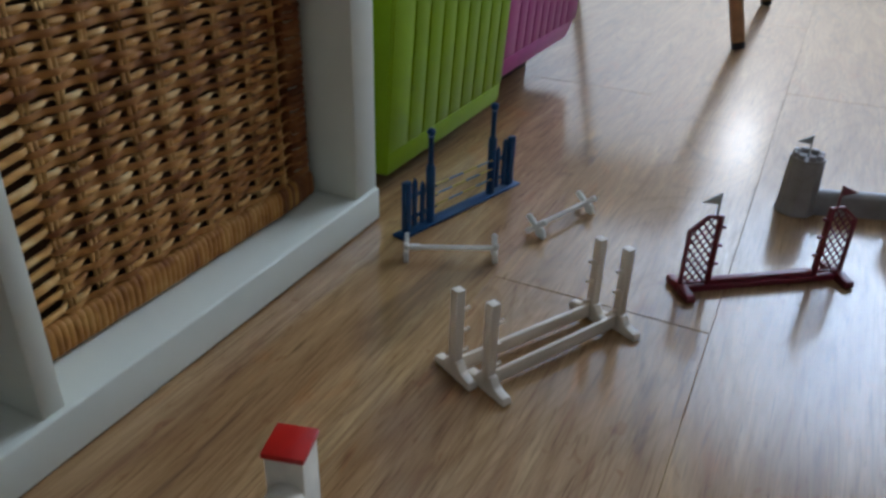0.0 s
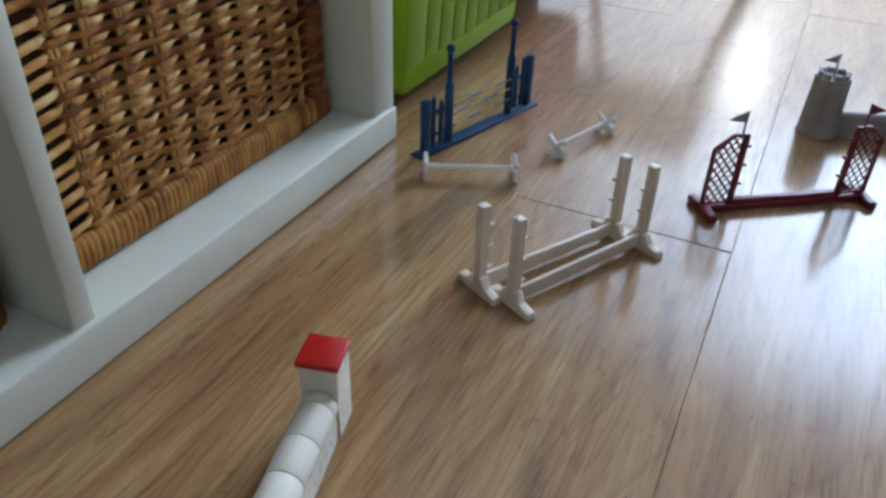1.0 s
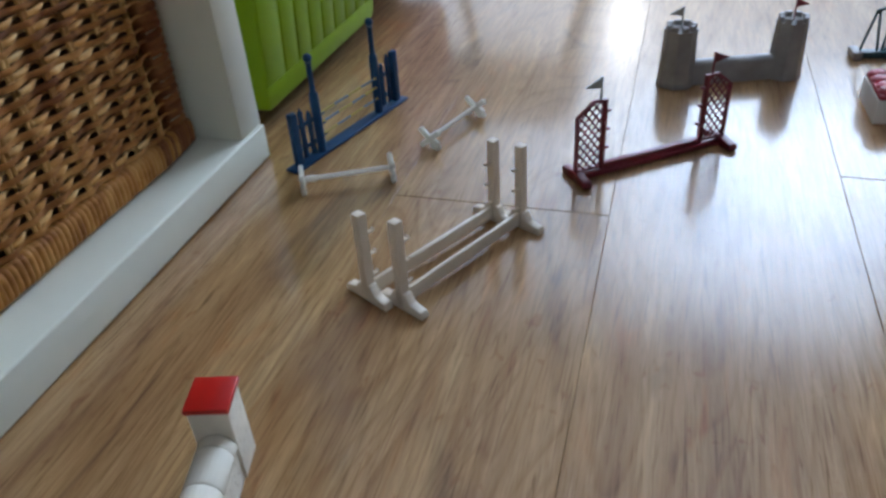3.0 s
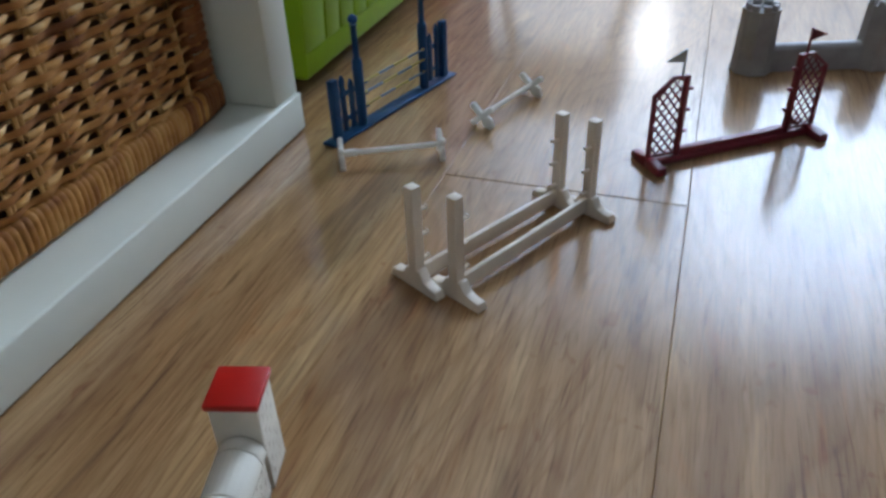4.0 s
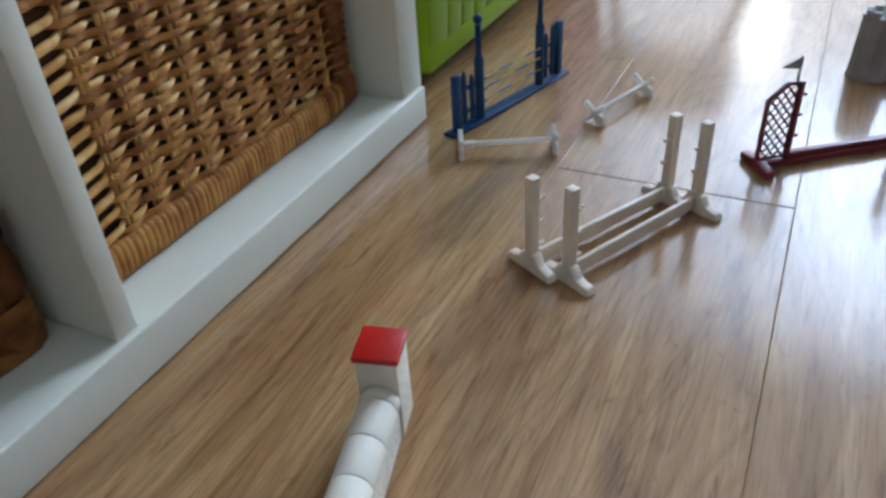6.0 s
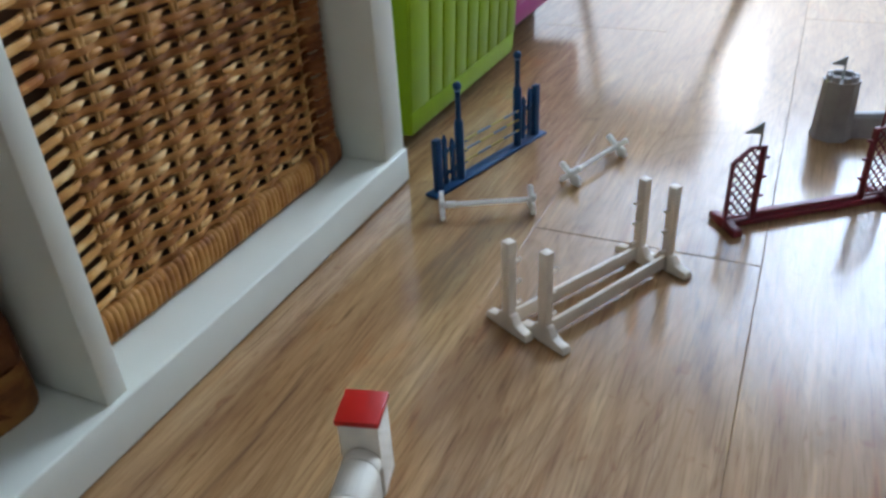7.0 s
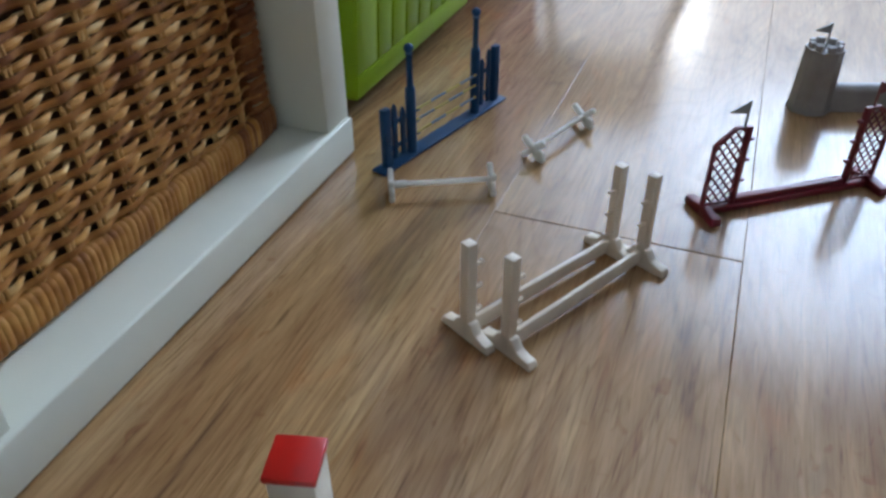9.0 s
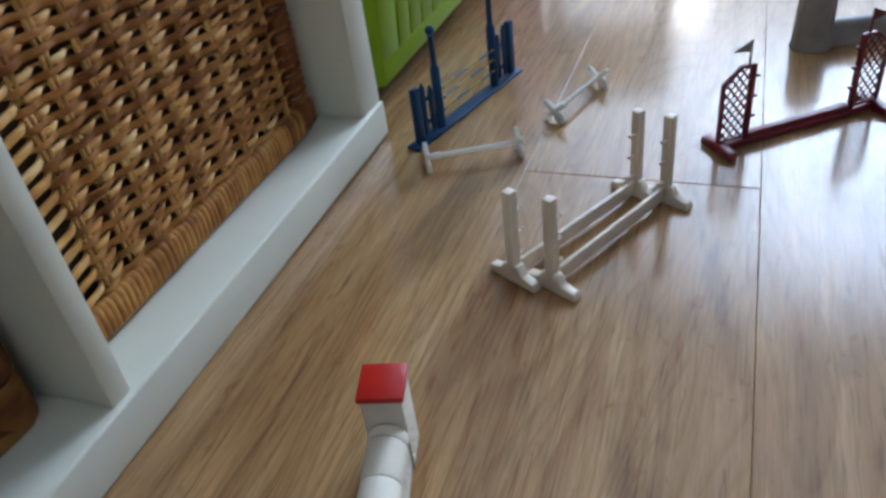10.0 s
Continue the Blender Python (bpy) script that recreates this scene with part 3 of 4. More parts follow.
# ---- storage tubs beside the shelf ----
def tub(label, material, y0, y1, xf, z0, height, depth, grooves, foot, corner):
    """A ribbed plastic tub; its ribbed front faces +x."""
    ob = thing("storage_tub", label, "storage tub", pose(xf, y0, 0), group="storage tubs")
    L = y1 - y0
    bm = bmesh.new()
    outline = [(0.0, z0 + 0.004), (0.004, z0)]
    outline += [(L - corner + corner * math.sin(a), z0 + corner - corner * math.cos(a)) for a in (radians(d) for d in range(0, 91, 15))]
    outline += [(L + 0.006, z0 + height), (-0.004, z0 + height)]
    turn = Matrix(((0, 1, 0, 0), (1, 0, 0, 0), (0, 0, 1, 0), (0, 0, 0, 1)))
    lean = Matrix(((1, 0, 0.062, -0.062 * z0), (0, 1, 0, 0), (0, 0, 1, 0), (0, 0, 0, 1)))
    bm_prism(bm, outline, -depth, -0.0011, 0.003, lean @ turn)
    part("body", bm, material, ob)
    # raised ribs on the front, with narrow grooves between
    gw = 0.0046
    for a, b in zip([0.001] + [g + gw / 2 for g in grooves], [g - gw / 2 for g in grooves] + [L - 0.002]):
        part("rib", bm_box(bmesh.new(), (-0.0034, a, z0 + 0.0265), (0.0, b, z0 + height - 0.004), 0.0011, lean), material, ob)
    part("lower_edge", bm_box(bmesh.new(), (-0.0034, 0.001, z0 + 0.003), (0.0, L - corner * 0.75, z0 + 0.0262), 0.0011, lean), material, ob)
    rim = bm_box(bmesh.new(), (-depth - 0.008, -0.010, z0 + height - 0.004), (0.009, L + 0.010, z0 + height + 0.022), 0.006, lean, 3)
    part("lid", rim, material, ob)
    part("latch", bm_box(bmesh.new(), (0.0002, L * 0.70, z0 + height - 0.052), (0.0022, L * 0.70 + 0.010, z0 + height - 0.034), 0.0009, lean), material, ob)
    if foot:
        for fx, fy in ((-0.09, 0.07), (-0.09, L - 0.07), (-depth + 0.04, 0.05), (-depth + 0.04, L - 0.07)):
            part("foot", bm_lathe(bmesh.new(), [(0.012, 0.0003), (0.014, 0.003), (0.014, z0 + 0.002)], 14, pose(fx, fy, 0)), RUBBER, ob)
    return ob


tub("lime green ribbed plastic tub standing beside the shelf", GREEN_BIN, 0.6615, 0.979, -0.3855, 0.0205, 0.226, 0.30, [0.0450 + 0.0341 * k for k in range(8)], True, 0.012)
tub("pink ribbed plastic tub on a low dark base", PINK_BIN, 0.986, 1.318, -0.388, 0.0490, 0.226, 0.30, [0.045 + 0.033 * k for k in range(8)], False, 0.055)
base = tagged(part("base_board", bm_box(bmesh.new(), (-0.69, 0.99, 0.0005), (-0.445, 1.25, 0.0485), 0.003), DARK_BASE), "low dark brown base under the pink tub", "base")


# ---- chair, of which the legs come into view ----
chair = thing("chair", "brown wooden chair with splayed round legs", "chair", pose(-0.38, 1.83, 0))
part("seat", bm_box(bmesh.new(), (-0.21, -0.21, 0.43), (0.19, 0.21, 0.455), 0.010), LEG_WOOD, chair)
for sx, sy in ((1, -1), (1, 1), (-1, -1), (-1, 1)):
    foot = Vector((0.247 * sx, 0.258 * sy, 0.0))
    top = Vector((0.13 * sx, 0.20 * sy, 0.43))
    t = bmesh.new()
    bm_tube(t, [foot + (top - foot) * f for f in (0.03, 0.3, 0.7, 1.0)], 0.0135, 0.0135, 14)
    leg = part("leg", t, LEG_WOOD, chair)
    t = bmesh.new()
    bm_tube(t, [foot + Vector((0, 0, 0.0006)), foot + (top - foot) * 0.03], 0.0125, 0.0125, 14)
    part("leg_tip", t, RUBBER, leg, "dark felt tip")


# ---- toy: cream double rail fences ----
def rail_fence(p, q):
    """Two posts with feet, a low board between them, three pegs inside each post."""
    L = math.hypot(q[0] - p[0], q[1] - p[1])
    ob = thing("toy_fence", "cream plastic toy jump stand with a low board", "toy fence", along(p, q), group="cream jump stands")
    s, H = 0.0036, 0.0740
    for x, inw in ((0.0, 1), (L, -1)):
        post = bmesh.new()
        bm_box(post, (x - s, -s, 0.004), (x + s, s, H), 0.0005)
        post_ob = part("post", post, CREAM, ob)
        for z in (0.0195, 0.0375, 0.0555):
            a, b = sorted((x + inw * s * 0.9, x + inw * 0.0106))
            peg = bm_box(bmesh.new(), (a, -0.0012, z - 0.0008), (b, 0.0012, z + 0.0006), 0.0003)
            tip = x + inw * 0.0100
            bm_box(peg, (tip - 0.0005, -0.0012, z + 0.0002), (tip + 0.0005, 0.0012, z + 0.0016), 0.0003)
            part("peg", peg, CREAM, post_ob)
        for side in (-1, 1):
            out = [(0.0, 0.0002), (0.0215, 0.0002), (0.0222, 0.0020), (0.0205, 0.0062), (0.0150, 0.0068), (0.0100, 0.0085), (0.0060, 0.0150), (0.0, 0.0150)]
            turn = Matrix(((0, 1, 0, x), (side, 0, 0, 0), (0, 0, 1, 0), (0, 0, 0, 1)))
            f = bmesh.new()
            bm_prism(f, out, -0.0036, 0.0036, 0.0007, turn)
            part("foot", f, CREAM, ob)
    part("board", bm_box(bmesh.new(), (s, -0.0016, 0.0032), (L - s, 0.0016, 0.0146), 0.0005), CREAM, ob)
    return ob


rail_fence((-0.1852, 0.4150), (-0.1187, 0.5370))
rail_fence((-0.1572, 0.4105), (-0.0953, 0.5315))


# ---- toy: small white cavalettis with crossed ends ----
def cavaletti():
    """A bar between two crosses of flat arms, one lower arm of each ending in a round foot."""
    ob = thing("cavaletti", "small white plastic cavaletti with crossed ends", "toy fence", pose(0, 0, 0), group="white cavalettis")
    L, h = 0.0825, 0.0102
    part("bar", bm_tube(bmesh.new(), [(x, 0, h + 0.001) for x in np.linspace(0.001, L - 0.001, 6)], 0.0021, 0.0021, 10), WHITE_TOY, ob)
    part("bar_sleeve", bm_tube(bmesh.new(), [(x, 0, h + 0.001) for x in np.linspace(0.0035, 0.0125, 3)], 0.0030, 0.0030, 10), WHITE_TOY, ob)
    for x in (0.0, L):
        for turn in (50, -50):
            m = Matrix.Translation((x, 0, h)) @ Matrix.Rotation(radians(turn), 4, "X")
            b = bm_box(bmesh.new(), (-0.0022, -0.0026, -0.0142), (0.0022, 0.0026, 0.0122), 0.0011, m)
            bm_lathe(b, [(0.0021, -0.0021), (0.0028, -0.0014), (0.0028, 0.0014), (0.0021, 0.0021)], 12, m @ Matrix.Translation((0, 0, 0.0122)) @ Matrix.Rotation(radians(90), 4, "Y"))
            if turn < 0:
                bm_lathe(b, [(0.0048, -0.0019), (0.0056, -0.0012), (0.0056, 0.0012), (0.0048, 0.0019)], 20, m @ Matrix.Translation((0, 0, -0.0068)) @ Matrix.Rotation(radians(90), 4, "Y"))
            part("cross_arm", b, WHITE_TOY, ob)
    return ob


low_jump = cavaletti()
low_jump.matrix_basis = along((-0.3010, 0.5520), (-0.2285, 0.5890))
copy_thing(low_jump, along((-0.2090, 0.6520), (-0.1818, 0.7325)))


# ---- toy: blue picket gate jump ----
B0, B1 = (-0.3262, 0.5800), (-0.2755, 0.7640)
gate = thing("picket_jump", "blue plastic toy jump with picket wings and ball-topped posts", "toy fence", along(B0, B1))
BL = math.hypot(B1[0] - B0[0], B1[1] - B0[1])
part("base_plate", bm_box(bmesh.new(), (0, -0.0075, 0.0003), (BL, 0.0075, 0.0030), 0.0008), BLUE, gate)
for mirror in (0, 1):
    X = lambda s: BL - s if mirror else s
    up = 0.003 * mirror
    part("outer_post", bm_box(bmesh.new(), (X(0.0125) - 0.0042, -0.0030, 0.003), (X(0.0125) + 0.0042, 0.0030, 0.0565 + up), 0.0007), BLUE, gate)
    for s, top in ((0.0240, 0.0570 + up), (0.0350, 0.0505 + up)):
        o = [(-0.0028, 0.006), (0.0028, 0.006), (0.0028, top - 0.005), (0.0, top), (-0.0028, top - 0.005)]
        part("picket", bm_prism(bmesh.new(), o, -0.0012, 0.0012, 0.0004, pose(X(s), 0, 0)), BLUE, gate)
    a, b = sorted((X(0.0160), X(0.0440)))
    for z in (0.0150, 0.0380):
        part("wing_rail", bm_box(bmesh.new(), (a, 0.0012, z - 0.0022), (b, 0.0030, z + 0.0022), 0.0004), BLUE, gate)
    prof = [(0.0046, 0.003), (0.0046, 0.060 + up), (0.0042, 0.0635 + up), (0.0028, 0.0650 + up), (0.0026, 0.0920 + up), (0.0034, 0.0935 + up)]
    tall = part("tall_post", bm_lathe(bmesh.new(), prof, 14, pose(X(0.0465), 0, 0)), BLUE, gate)
    ball = [(0.0042 * math.sin(radians(d)) + 0.0001, 0.0982 + up - 0.0042 * math.cos(radians(d))) for d in range(0, 181, 20)]
    part("ball", bm_lathe(bmesh.new(), ball, 16, pose(X(0.0465), 0, 0)), BLUE, tall)
    for z in (0.0205, 0.0325, 0.0427):
        c = X(0.0465 + 0.0055)
        part("pole_cup", bm_box(bmesh.new(), (c - 0.0014, -0.0045, z - 0.0020), (c + 0.0014, -0.0005, z - 0.0006), 0.0004), BLUE, tall)
for k, z in enumerate((0.0205, 0.0325, 0.0427)):
    a, b = 0.0490, BL - 0.0490
    pole = part("striped_pole", bm_tube(bmesh.new(), [(x, 0, 0) for x in np.linspace(0.0, b - a, 5)], 0.0010, 0.0010, 8), POLE_A, gate,
                "thin yellow and grey-blue striped pole", Matrix.Translation((a, -0.0028, z)) )
    pole.location.x += 0.0
    if k == 1:
        pole.matrix_basis = pose(b, -0.0028, z, 0, 0, 180)


# ---- toy: maroon lattice jump with flags ----
R0, R1 = (-0.0620, 0.6130), (0.0640, 0.7095)
lattice = thing("lattice_jump", "maroon plastic toy jump with lattice wings and pennants", "toy fence", along(R0, R1))
RL = math.hypot(R1[0] - R0[0], R1[1] - R0[1])
bar = bm_box(bmesh.new(), (0.002, -0.0042, 0.0010), (RL - 0.002, 0.0042, 0.0062), 0.0007)
bm_box(bar, (0.0290, -0.0022, 0.0058), (RL - 0.0290, 0.0042, 0.0112), 0.0008)
part("base_bar", bar, MAROON, lattice)
for mirror in (0, 1):
    X = lambda s: RL - s if mirror else s
    for side in (-1, 1):
        o = [(0.0, 0.0002), (0.0195, 0.0002), (0.0205, 0.0025), (0.0190, 0.0070), (0.0120, 0.0072), (0.0, 0.0095)]
        turn = Matrix(((0, 1, 0, X(0.0020)), (side, 0, 0, 0), (0, 0, 1, 0), (0, 0, 0, 1)))
        part("foot", bm_prism(bmesh.new(), o, -0.0040, 0.0040, 0.0008, turn), MAROON, lattice)
    fr = bmesh.new()
    w, th = 0.0026, 0.0018
    bm_box(fr, tuple(min(a, b) if i == 0 else (-th, 0.0062)[i - 1] for i, (a, b) in enumerate(((X(-0.0012), X(-0.0012 + w)), (0, 0), (0, 0)))),
           (max(X(-0.0012), X(-0.0012 + w)), th, 0.0600), 0.0005)
    bm_box(fr, (min(X(0.0245), X(0.0285)), -th * 1.3, 0.0062), (max(X(0.0245), X(0.0285)), th * 1.3, 0.0735), 0.0005)
    bm_box(fr, (min(X(0.0), X(0.0250)), -th, 0.0080), (max(X(0.0), X(0.0250)), th, 0.0102), 0.0004)
    bm_box(fr, (min(X(0.0150), X(0.0250)), -th, 0.0715), (max(X(0.0150), X(0.0250)), th, 0.0738), 0.0004)
    o = [(X(-0.0012), 0.0580), (X(-0.0012), 0.0606), (X(0.0150), 0.0738), (X(0.0172), 0.0722)]
    bm_prism(fr, o, -th, th, 0.0004)
    wing = part("wing_frame", fr, MAROON, lattice)
    # crossing laths, cut to the wing's outline
    u0, u1, zb = 0.0010, 0.0250, 0.0095
    top = lambda u: min(0.0720, 0.0592 + (u + 0.0012) * 0.81)
    for d in (-1, 1):
        for k in range(-8, 24):
            c = zb + k * 0.0088
            run = [u for u in np.linspace(u0, u1, 40) if zb <= c + d * (u - u0) * 1.25 <= top(u)]
            if len(run) < 4:
                continue
            pts = [(X(u), 0.0004 * d, c + d * (u - u0) * 1.25) for u in (run[0], run[-1])]
            part("lath", bm_tube(bmesh.new(), pts, 0.0009, 0.0008, 4), MAROON, wing)
    for z in (0.0265, 0.0445, 0.0620):
        a, b = sorted((X(0.0283), X(0.0326)))
        part("peg", bm_box(bmesh.new(), (a, -0.0016, z - 0.0012), (b, 0.0016, z + 0.0012), 0.0004), MAROON, wing)
    fm, lab = (MAROON, "maroon pennant") if mirror else (FLAG_GREY, "grey pennant")
    xp = X(0.0222)
    flag = bm_tube(bmesh.new(), [(xp, 0, z) for z in np.linspace(0.0725, 0.0940, 4)], 0.0010, 0.0010, 8)
    d = 1 if mirror else -1
    bm_prism(flag, [(xp, 0.0838), (xp, 0.0938), (xp + d * 0.0165, 0.0866)], -0.0006, 0.0006, 0.0002)
    part("pennant", flag, fm, lattice, lab)


# ---- toy: grey castle wall ----
T0, T1 = (0.0170, 0.8455), (0.1310, 0.8850)
castle = thing("castle_jump", "grey plastic toy castle wall with two crenellated towers", "toy fence", along(T0, T1))
TL = math.hypot(T1[0] - T0[0], T1[1] - T0[1])
for x, fm, lab, d, k in ((0.0, FLAG_GREY, "grey pennant", -1, 1.07), (TL, MAROON, "dark red pennant", 1, 1.0)):
    t = part("tower", bm_lathe(bmesh.new(), [(0.0190 * k, 0.0003), (0.0193 * k, 0.0025), (0.0183 * k, 0.0060), (0.0163 * k, 0.0600), (0.0168 * k, 0.0625)], 8, pose(x, 0, 0)), GREY, castle, smooth=False)
    for k in range(8):
        a = radians(45 * k)
        m = pose(x, 0, 0) @ Matrix.Rotation(a, 4, "Z")
        part("merlon", bm_box(bmesh.new(), (0.0108, -0.0036, 0.0622), (0.0154, 0.0036, 0.0680), 0.0008, m), GREY, t)
    flag = bm_tube(bmesh.new(), [(x, 0, z) for z in np.linspace(0.0620, 0.0860, 4)], 0.0010, 0.0010, 8)
    bm_prism(flag, [(x, 0.0762), (x, 0.0858), (x + d * 0.0145, 0.0786)], -0.0006, 0.0006, 0.0002)
    part("pennant", flag, fm, castle, lab)
o = [(-0.0085, 0.0004), (0.0085, 0.0004), (0.0080, 0.0205)] + [(0.0080 * math.cos(radians(a)), 0.0205 + 0.0062 * math.sin(radians(a))) for a in range(15, 166, 15)] + [(-0.0080, 0.0205)]
turn = Matrix(((0, 1, 0, 0), (1, 0, 0, 0), (0, 0, 1, 0), (0, 0, 0, 1)))
part("curtain_wall", bm_prism(bmesh.new(), o, 0.0150, TL - 0.0150, 0.0, turn), GREY, castle)


# ---- toy: cream brick wall with a red-capped pillar ----
P0 = Vector((-0.2104, 0.2544, 0.0))
wall_jump = thing("brick_wall_jump", "cream plastic toy brick wall with a red-capped pillar", "toy fence", pose(P0.x, P0.y, 0, 0, 0, 15.4))
pillar = part("pillar", bm_box(bmesh.new(), (-0.0110, -0.0114, 0.0003), (0.0110, 0.0114, 0.0530), 0.0006), BRICK_CREAM, wall_jump)
part("cap", bm_box(bmesh.new(), (-0.0124, -0.0128, 0.0531), (0.0124, 0.0128, 0.0570), 0.0009), RED_CAP, wall_jump, "flat glossy red cap")
WLEN = 0.17
wall_body = part("wall_body", bm_box(bmesh.new(), (-0.0082, -0.0122 - WLEN, 0.0003), (0.0098, -0.0122, 0.0290), 0.0006), BRICK_CREAM, wall_jump)
joints = [0.0, 0.0075] + [0.0075 + 0.0242 * k for k in range(1, 7)] + [WLEN]
for j0, j1 in zip(joints, joints[1:]):
    a, b = -0.0122 - j0, -0.0122 - j1 + 0.0005
    o = [(-0.0104, 0.0262)] + [(0.0006 + 0.0110 * math.cos(radians(d)), 0.0268 + 0.0108 * math.sin(radians(d))) for d in range(180, -1, -15)] + [(0.0112, 0.0262)]
    part("coping", bm_prism(bmesh.new(), o, b, a, 0.0006), COPING, wall_jump)


# ---- toy: teal gate and flower box at the far side ----
teal = thing("rail_gate_jump", "dark teal plastic toy gate with slanting bars", "toy fence", along((0.2130, 0.9500), (0.3300, 0.9640)))
part("base_bar", bm_box(bmesh.new(), (0.002, -0.0060, 0.0010), (0.118, 0.0060, 0.0085), 0.0010), TEAL, teal)
for x in (0.0, 0.118):
    part("foot", bm_box(bmesh.new(), (x - 0.0050, -0.0130, 0.0003), (x + 0.0050, 0.0130, 0.0100), 0.0020), GREY, teal, "grey foot")
for xa, xb in ((0.004, 0.0125), (0.0225, 0.0150), (0.0270, 0.0310), (0.0300, 0.0440), (0.0590, 0.0590), (0.0880, 0.0740), (0.0910, 0.0870), (0.0955, 0.1030), (0.114, 0.1055)):
    t = bmesh.new()
    bm_tube(t, [(xa, 0, 0.0080), (xb, 0, 0.0540 + 0.014 * (1 - abs(xb - 0.059) / 0.047))], 0.0016, 0.0016, 8)
    part("slat", t, TEAL, teal)
part("top_bar", bm_tube(bmesh.new(), [(0.0120 + 0.0094 * k, 0, 0.0540 + 0.014 * (1 - abs(0.0120 + 0.0094 * k - 0.059) / 0.047)) for k in range(11)], 0.0018, 0.0018, 8), TEAL, teal)

box = thing("flower_box", "white plastic toy box with a lumpy dark red top", "toy flower box", pose(0.2040, 0.7710, 0, 0, 0, 2.0))
part("trough", bm_box(bmesh.new(), (0.0, 0.0, 0.0003), (0.075, 0.066, 0.0240), 0.0012), WHITE_TOY, box)
rnd = random.Random(5)
lump = bm_box(bmesh.new(), (0.001, 0.001, 0.0238), (0.074, 0.065, 0.0290), 0.0020)
for i in range(4):
    for j in range(4):
        r = rnd.uniform(0.0098, 0.0118)
        prof = [(r * math.sin(radians(d)) + 0.0001, -r * 0.5 * math.cos(radians(d))) for d in range(0, 181, 22)]
        bm_lathe(lump, prof, 12, pose(0.0115 + 0.0174 * i + rnd.uniform(-0.0015, 0.0015), 0.0110 + 0.0147 * j + rnd.uniform(-0.0015, 0.0015), 0.0285 + rnd.uniform(-0.0008, 0.0012)))
part("flowers", lump, RED_DARK, box, "lumpy dark red top")


# ---- floor: laminate boards ----
bm = bm_box(bmesh.new(), (RX0, RY0, -0.06), (RX1, RY1 + 0.001, -0.0085))
bm_box(bm, (BAY[0], BAY[1], -0.06), (RX0, RY1 + 0.001, -0.0085))
sub = structure("floor", bm, DARK_BASE, "brown oak laminate floor laid in long boards", "floor")
PW, PLEN = 0.1885, 1.285
EDGE = {-2: (0.0001, (0.0001, 0.0001), (0.0001, 0.0001)), -1: (0.0001, (0.0006, 0.00018), (0.0004, 0.00014))}     # joint, chamfer of the board before and after it
USUAL = (0.0003, (0.0005, 0.0003), (0.0003, 0.0002))
SHIFT = {-2: 1.19, -1: 0.56, 0: 1.31, 1: 0.66}


def board_mesh(x0, x1, y0, y1, a, b):
    c, bot = 0.0005, -0.008
    (aw, ad), (bw, bd) = a, b
    v = [(x0, y0, bot), (x1, y0, bot), (x1, y1, bot), (x0, y1, bot), (x0, y0, -ad), (x1, y0, -bd), (x1, y1, -bd), (x0, y1, -ad),
         (x0 + aw, y0 + c, 0), (x1 - bw, y0 + c, 0), (x1 - bw, y1 - c, 0), (x0 + aw, y1 - c, 0)]
    f = [(8, 9, 10, 11), (4, 5, 9, 8), (5, 6, 10, 9), (6, 7, 11, 10), (7, 4, 8, 11), (0, 1, 5, 4), (1, 2, 6, 5), (2, 3, 7, 6), (3, 0, 4, 7)]
    data = bpy.data.meshes.new("board")
    data.from_pydata(v, [], f)
    data.materials.append(FLOOR_WOOD)
    return data


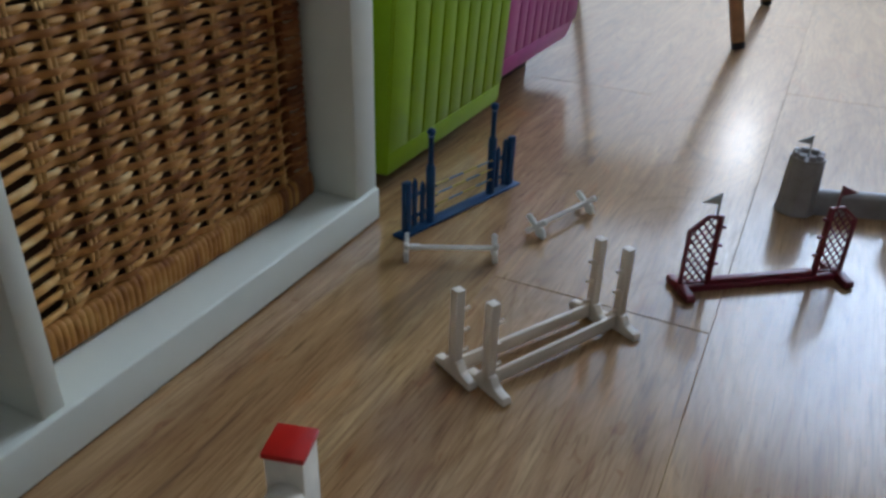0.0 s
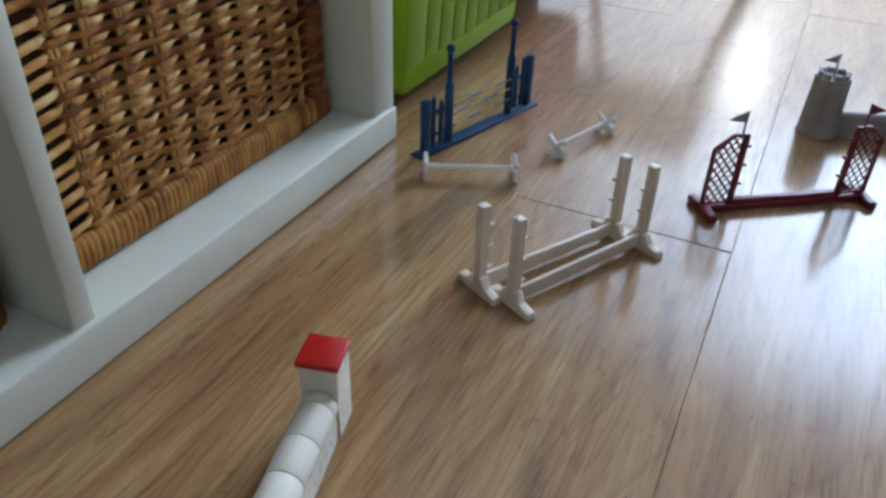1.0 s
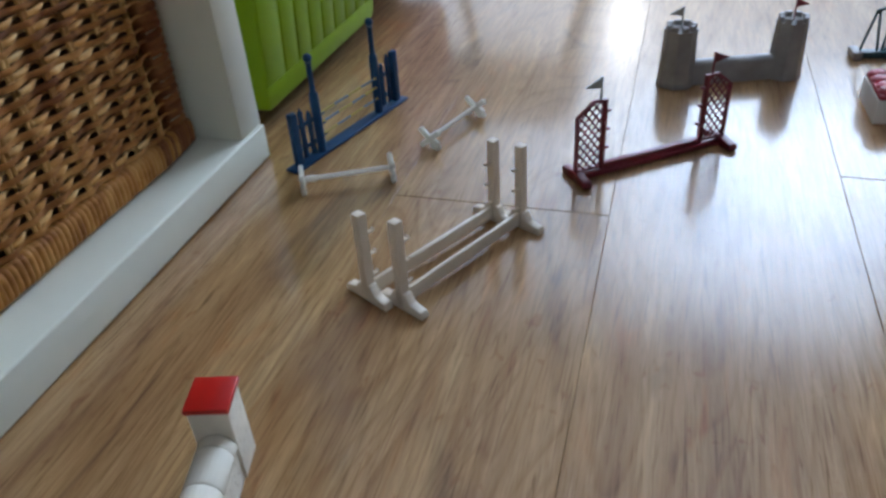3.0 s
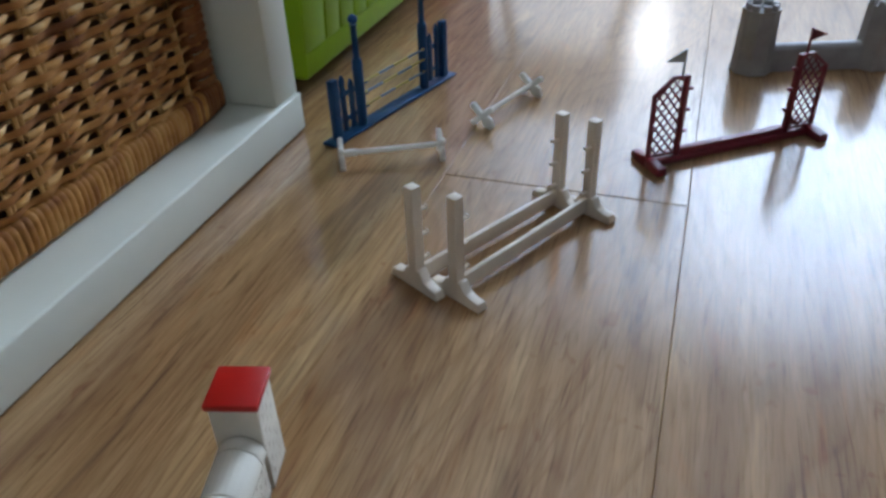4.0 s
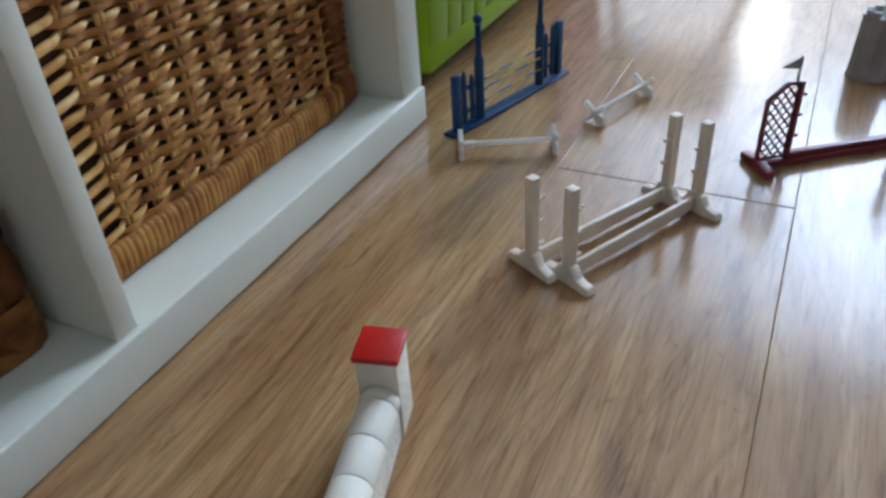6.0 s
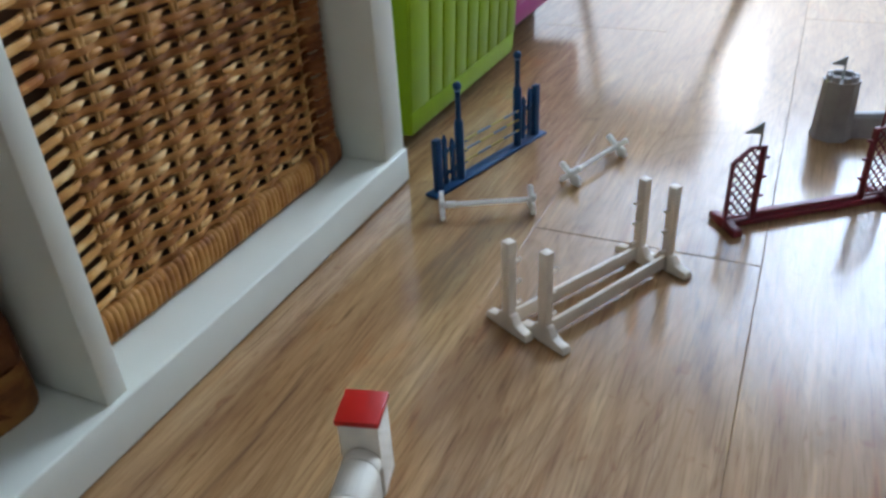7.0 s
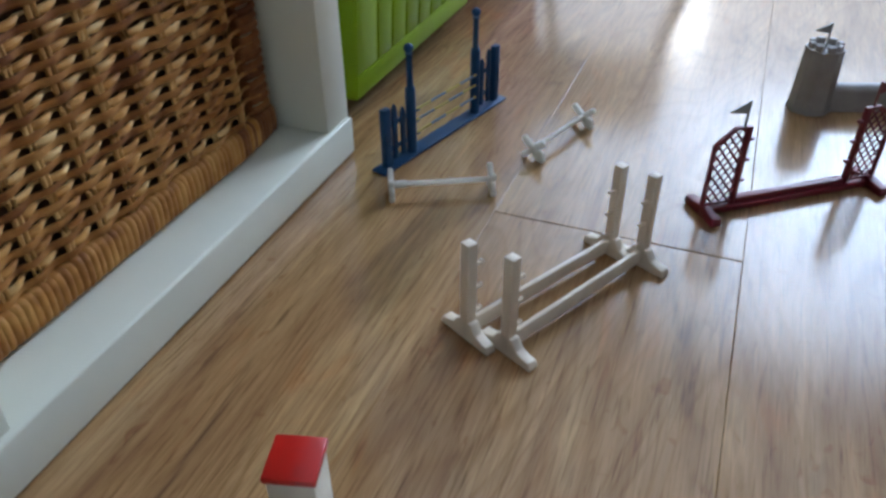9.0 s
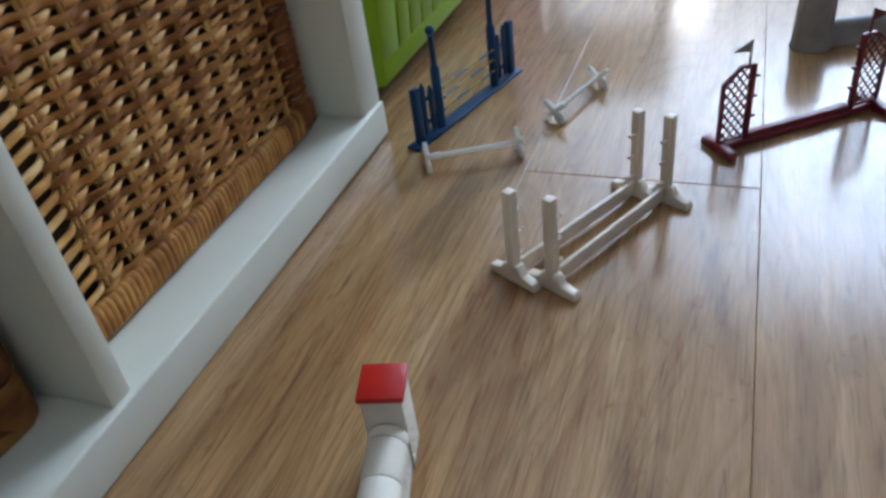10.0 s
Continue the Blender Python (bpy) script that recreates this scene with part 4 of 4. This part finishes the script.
rnd = random.Random(11)
for col in range(-4, 18):
    xa, xb = -0.026 + PW * col, -0.026 + PW * (col + 1)
    start = SHIFT.get(col, rnd.uniform(0, PLEN)) - 5 * PLEN
    xa = max(xa + EDGE.get(col, USUAL)[0] / 2, RX0)
    xb = min(xb - EDGE.get(col + 1, USUAL)[0] / 2, RX1)
    if xb - xa < 0.01:
        continue
    for k in range(10):
        ya, yb = start + k * PLEN + FLOOR_JOINT / 2, start + (k + 1) * PLEN - FLOOR_JOINT / 2
        ya, yb = max(ya, RY0), min(yb, RY1)
        if yb - ya > 0.02:
            part("board", board_mesh(xa, xb, ya, yb, EDGE.get(col, USUAL)[2], EDGE.get(col + 1, USUAL)[1]), None, sub)
for col in range(-8, -4):
    xa, xb = max(-0.026 + PW * col, BAY[0]), min(-0.026 + PW * (col + 1), RX0)
    seam = BAY[1] + 0.2 + (0.41 * col) % 1.0
    for ya, yb in ((BAY[1], seam - FLOOR_JOINT), (seam, RY1)):
        part("board", board_mesh(xa + 0.0002, xb - 0.0002, ya, yb, USUAL[2], USUAL[1]), None, sub)


# ---- moulded bricks on the toy wall ----
def brick_mesh(w, h):
    """A small brick with a chamfered face, proud of the plane x = 0."""
    c, d = 0.0004, 0.00022
    v = [(-0.0002, 0, 0), (-0.0002, w, 0), (-0.0002, w, h), (-0.0002, 0, h), (d, c, c), (d, w - c, c), (d, w - c, h - c), (d, c, h - c)]
    data = bpy.data.meshes.new("brick")
    data.from_pydata(v, [], [(4, 5, 6, 7), (0, 1, 5, 4), (1, 2, 6, 5), (2, 3, 7, 6), (3, 0, 4, 7)])
    data.materials.append(BRICK_CREAM)
    return data


BW, BH, GAP = 0.0092, 0.0045, 0.0004
whole, half, third = brick_mesh(BW - GAP, BH - GAP), brick_mesh(BW / 2 - GAP, BH - GAP), brick_mesh(BW * 0.7 - GAP, BH - GAP)
for owner, face, y0, y1, z0, z1 in ((pillar, 0.0110, -0.0112, 0.0112, 0.0010, 0.0510), (wall_body, 0.0098, -0.0122 - WLEN, -0.0128, 0.0010, 0.0256)):
    for r in range(int((z1 - z0) / BH)):
        y = y0
        turn = r % 2
        while y < y1 - BW * 0.4:
            mesh, w = (half, BW / 2) if turn else ((third, BW * 0.7) if rnd.random() < 0.15 else (whole, BW))
            turn = 0
            if y + w > y1 + 0.0004:
                mesh, w = (half, BW / 2)
            if y + w > y1 + 0.0004:
                break
            part("brick", mesh, None, owner, m=pose(face + rnd.uniform(-0.00005, 0.00005), y + GAP / 2, z0 + r * BH + rnd.uniform(-0.0001, 0.0001), rnd.uniform(-0.6, 0.6), 0, 0))
            y += w
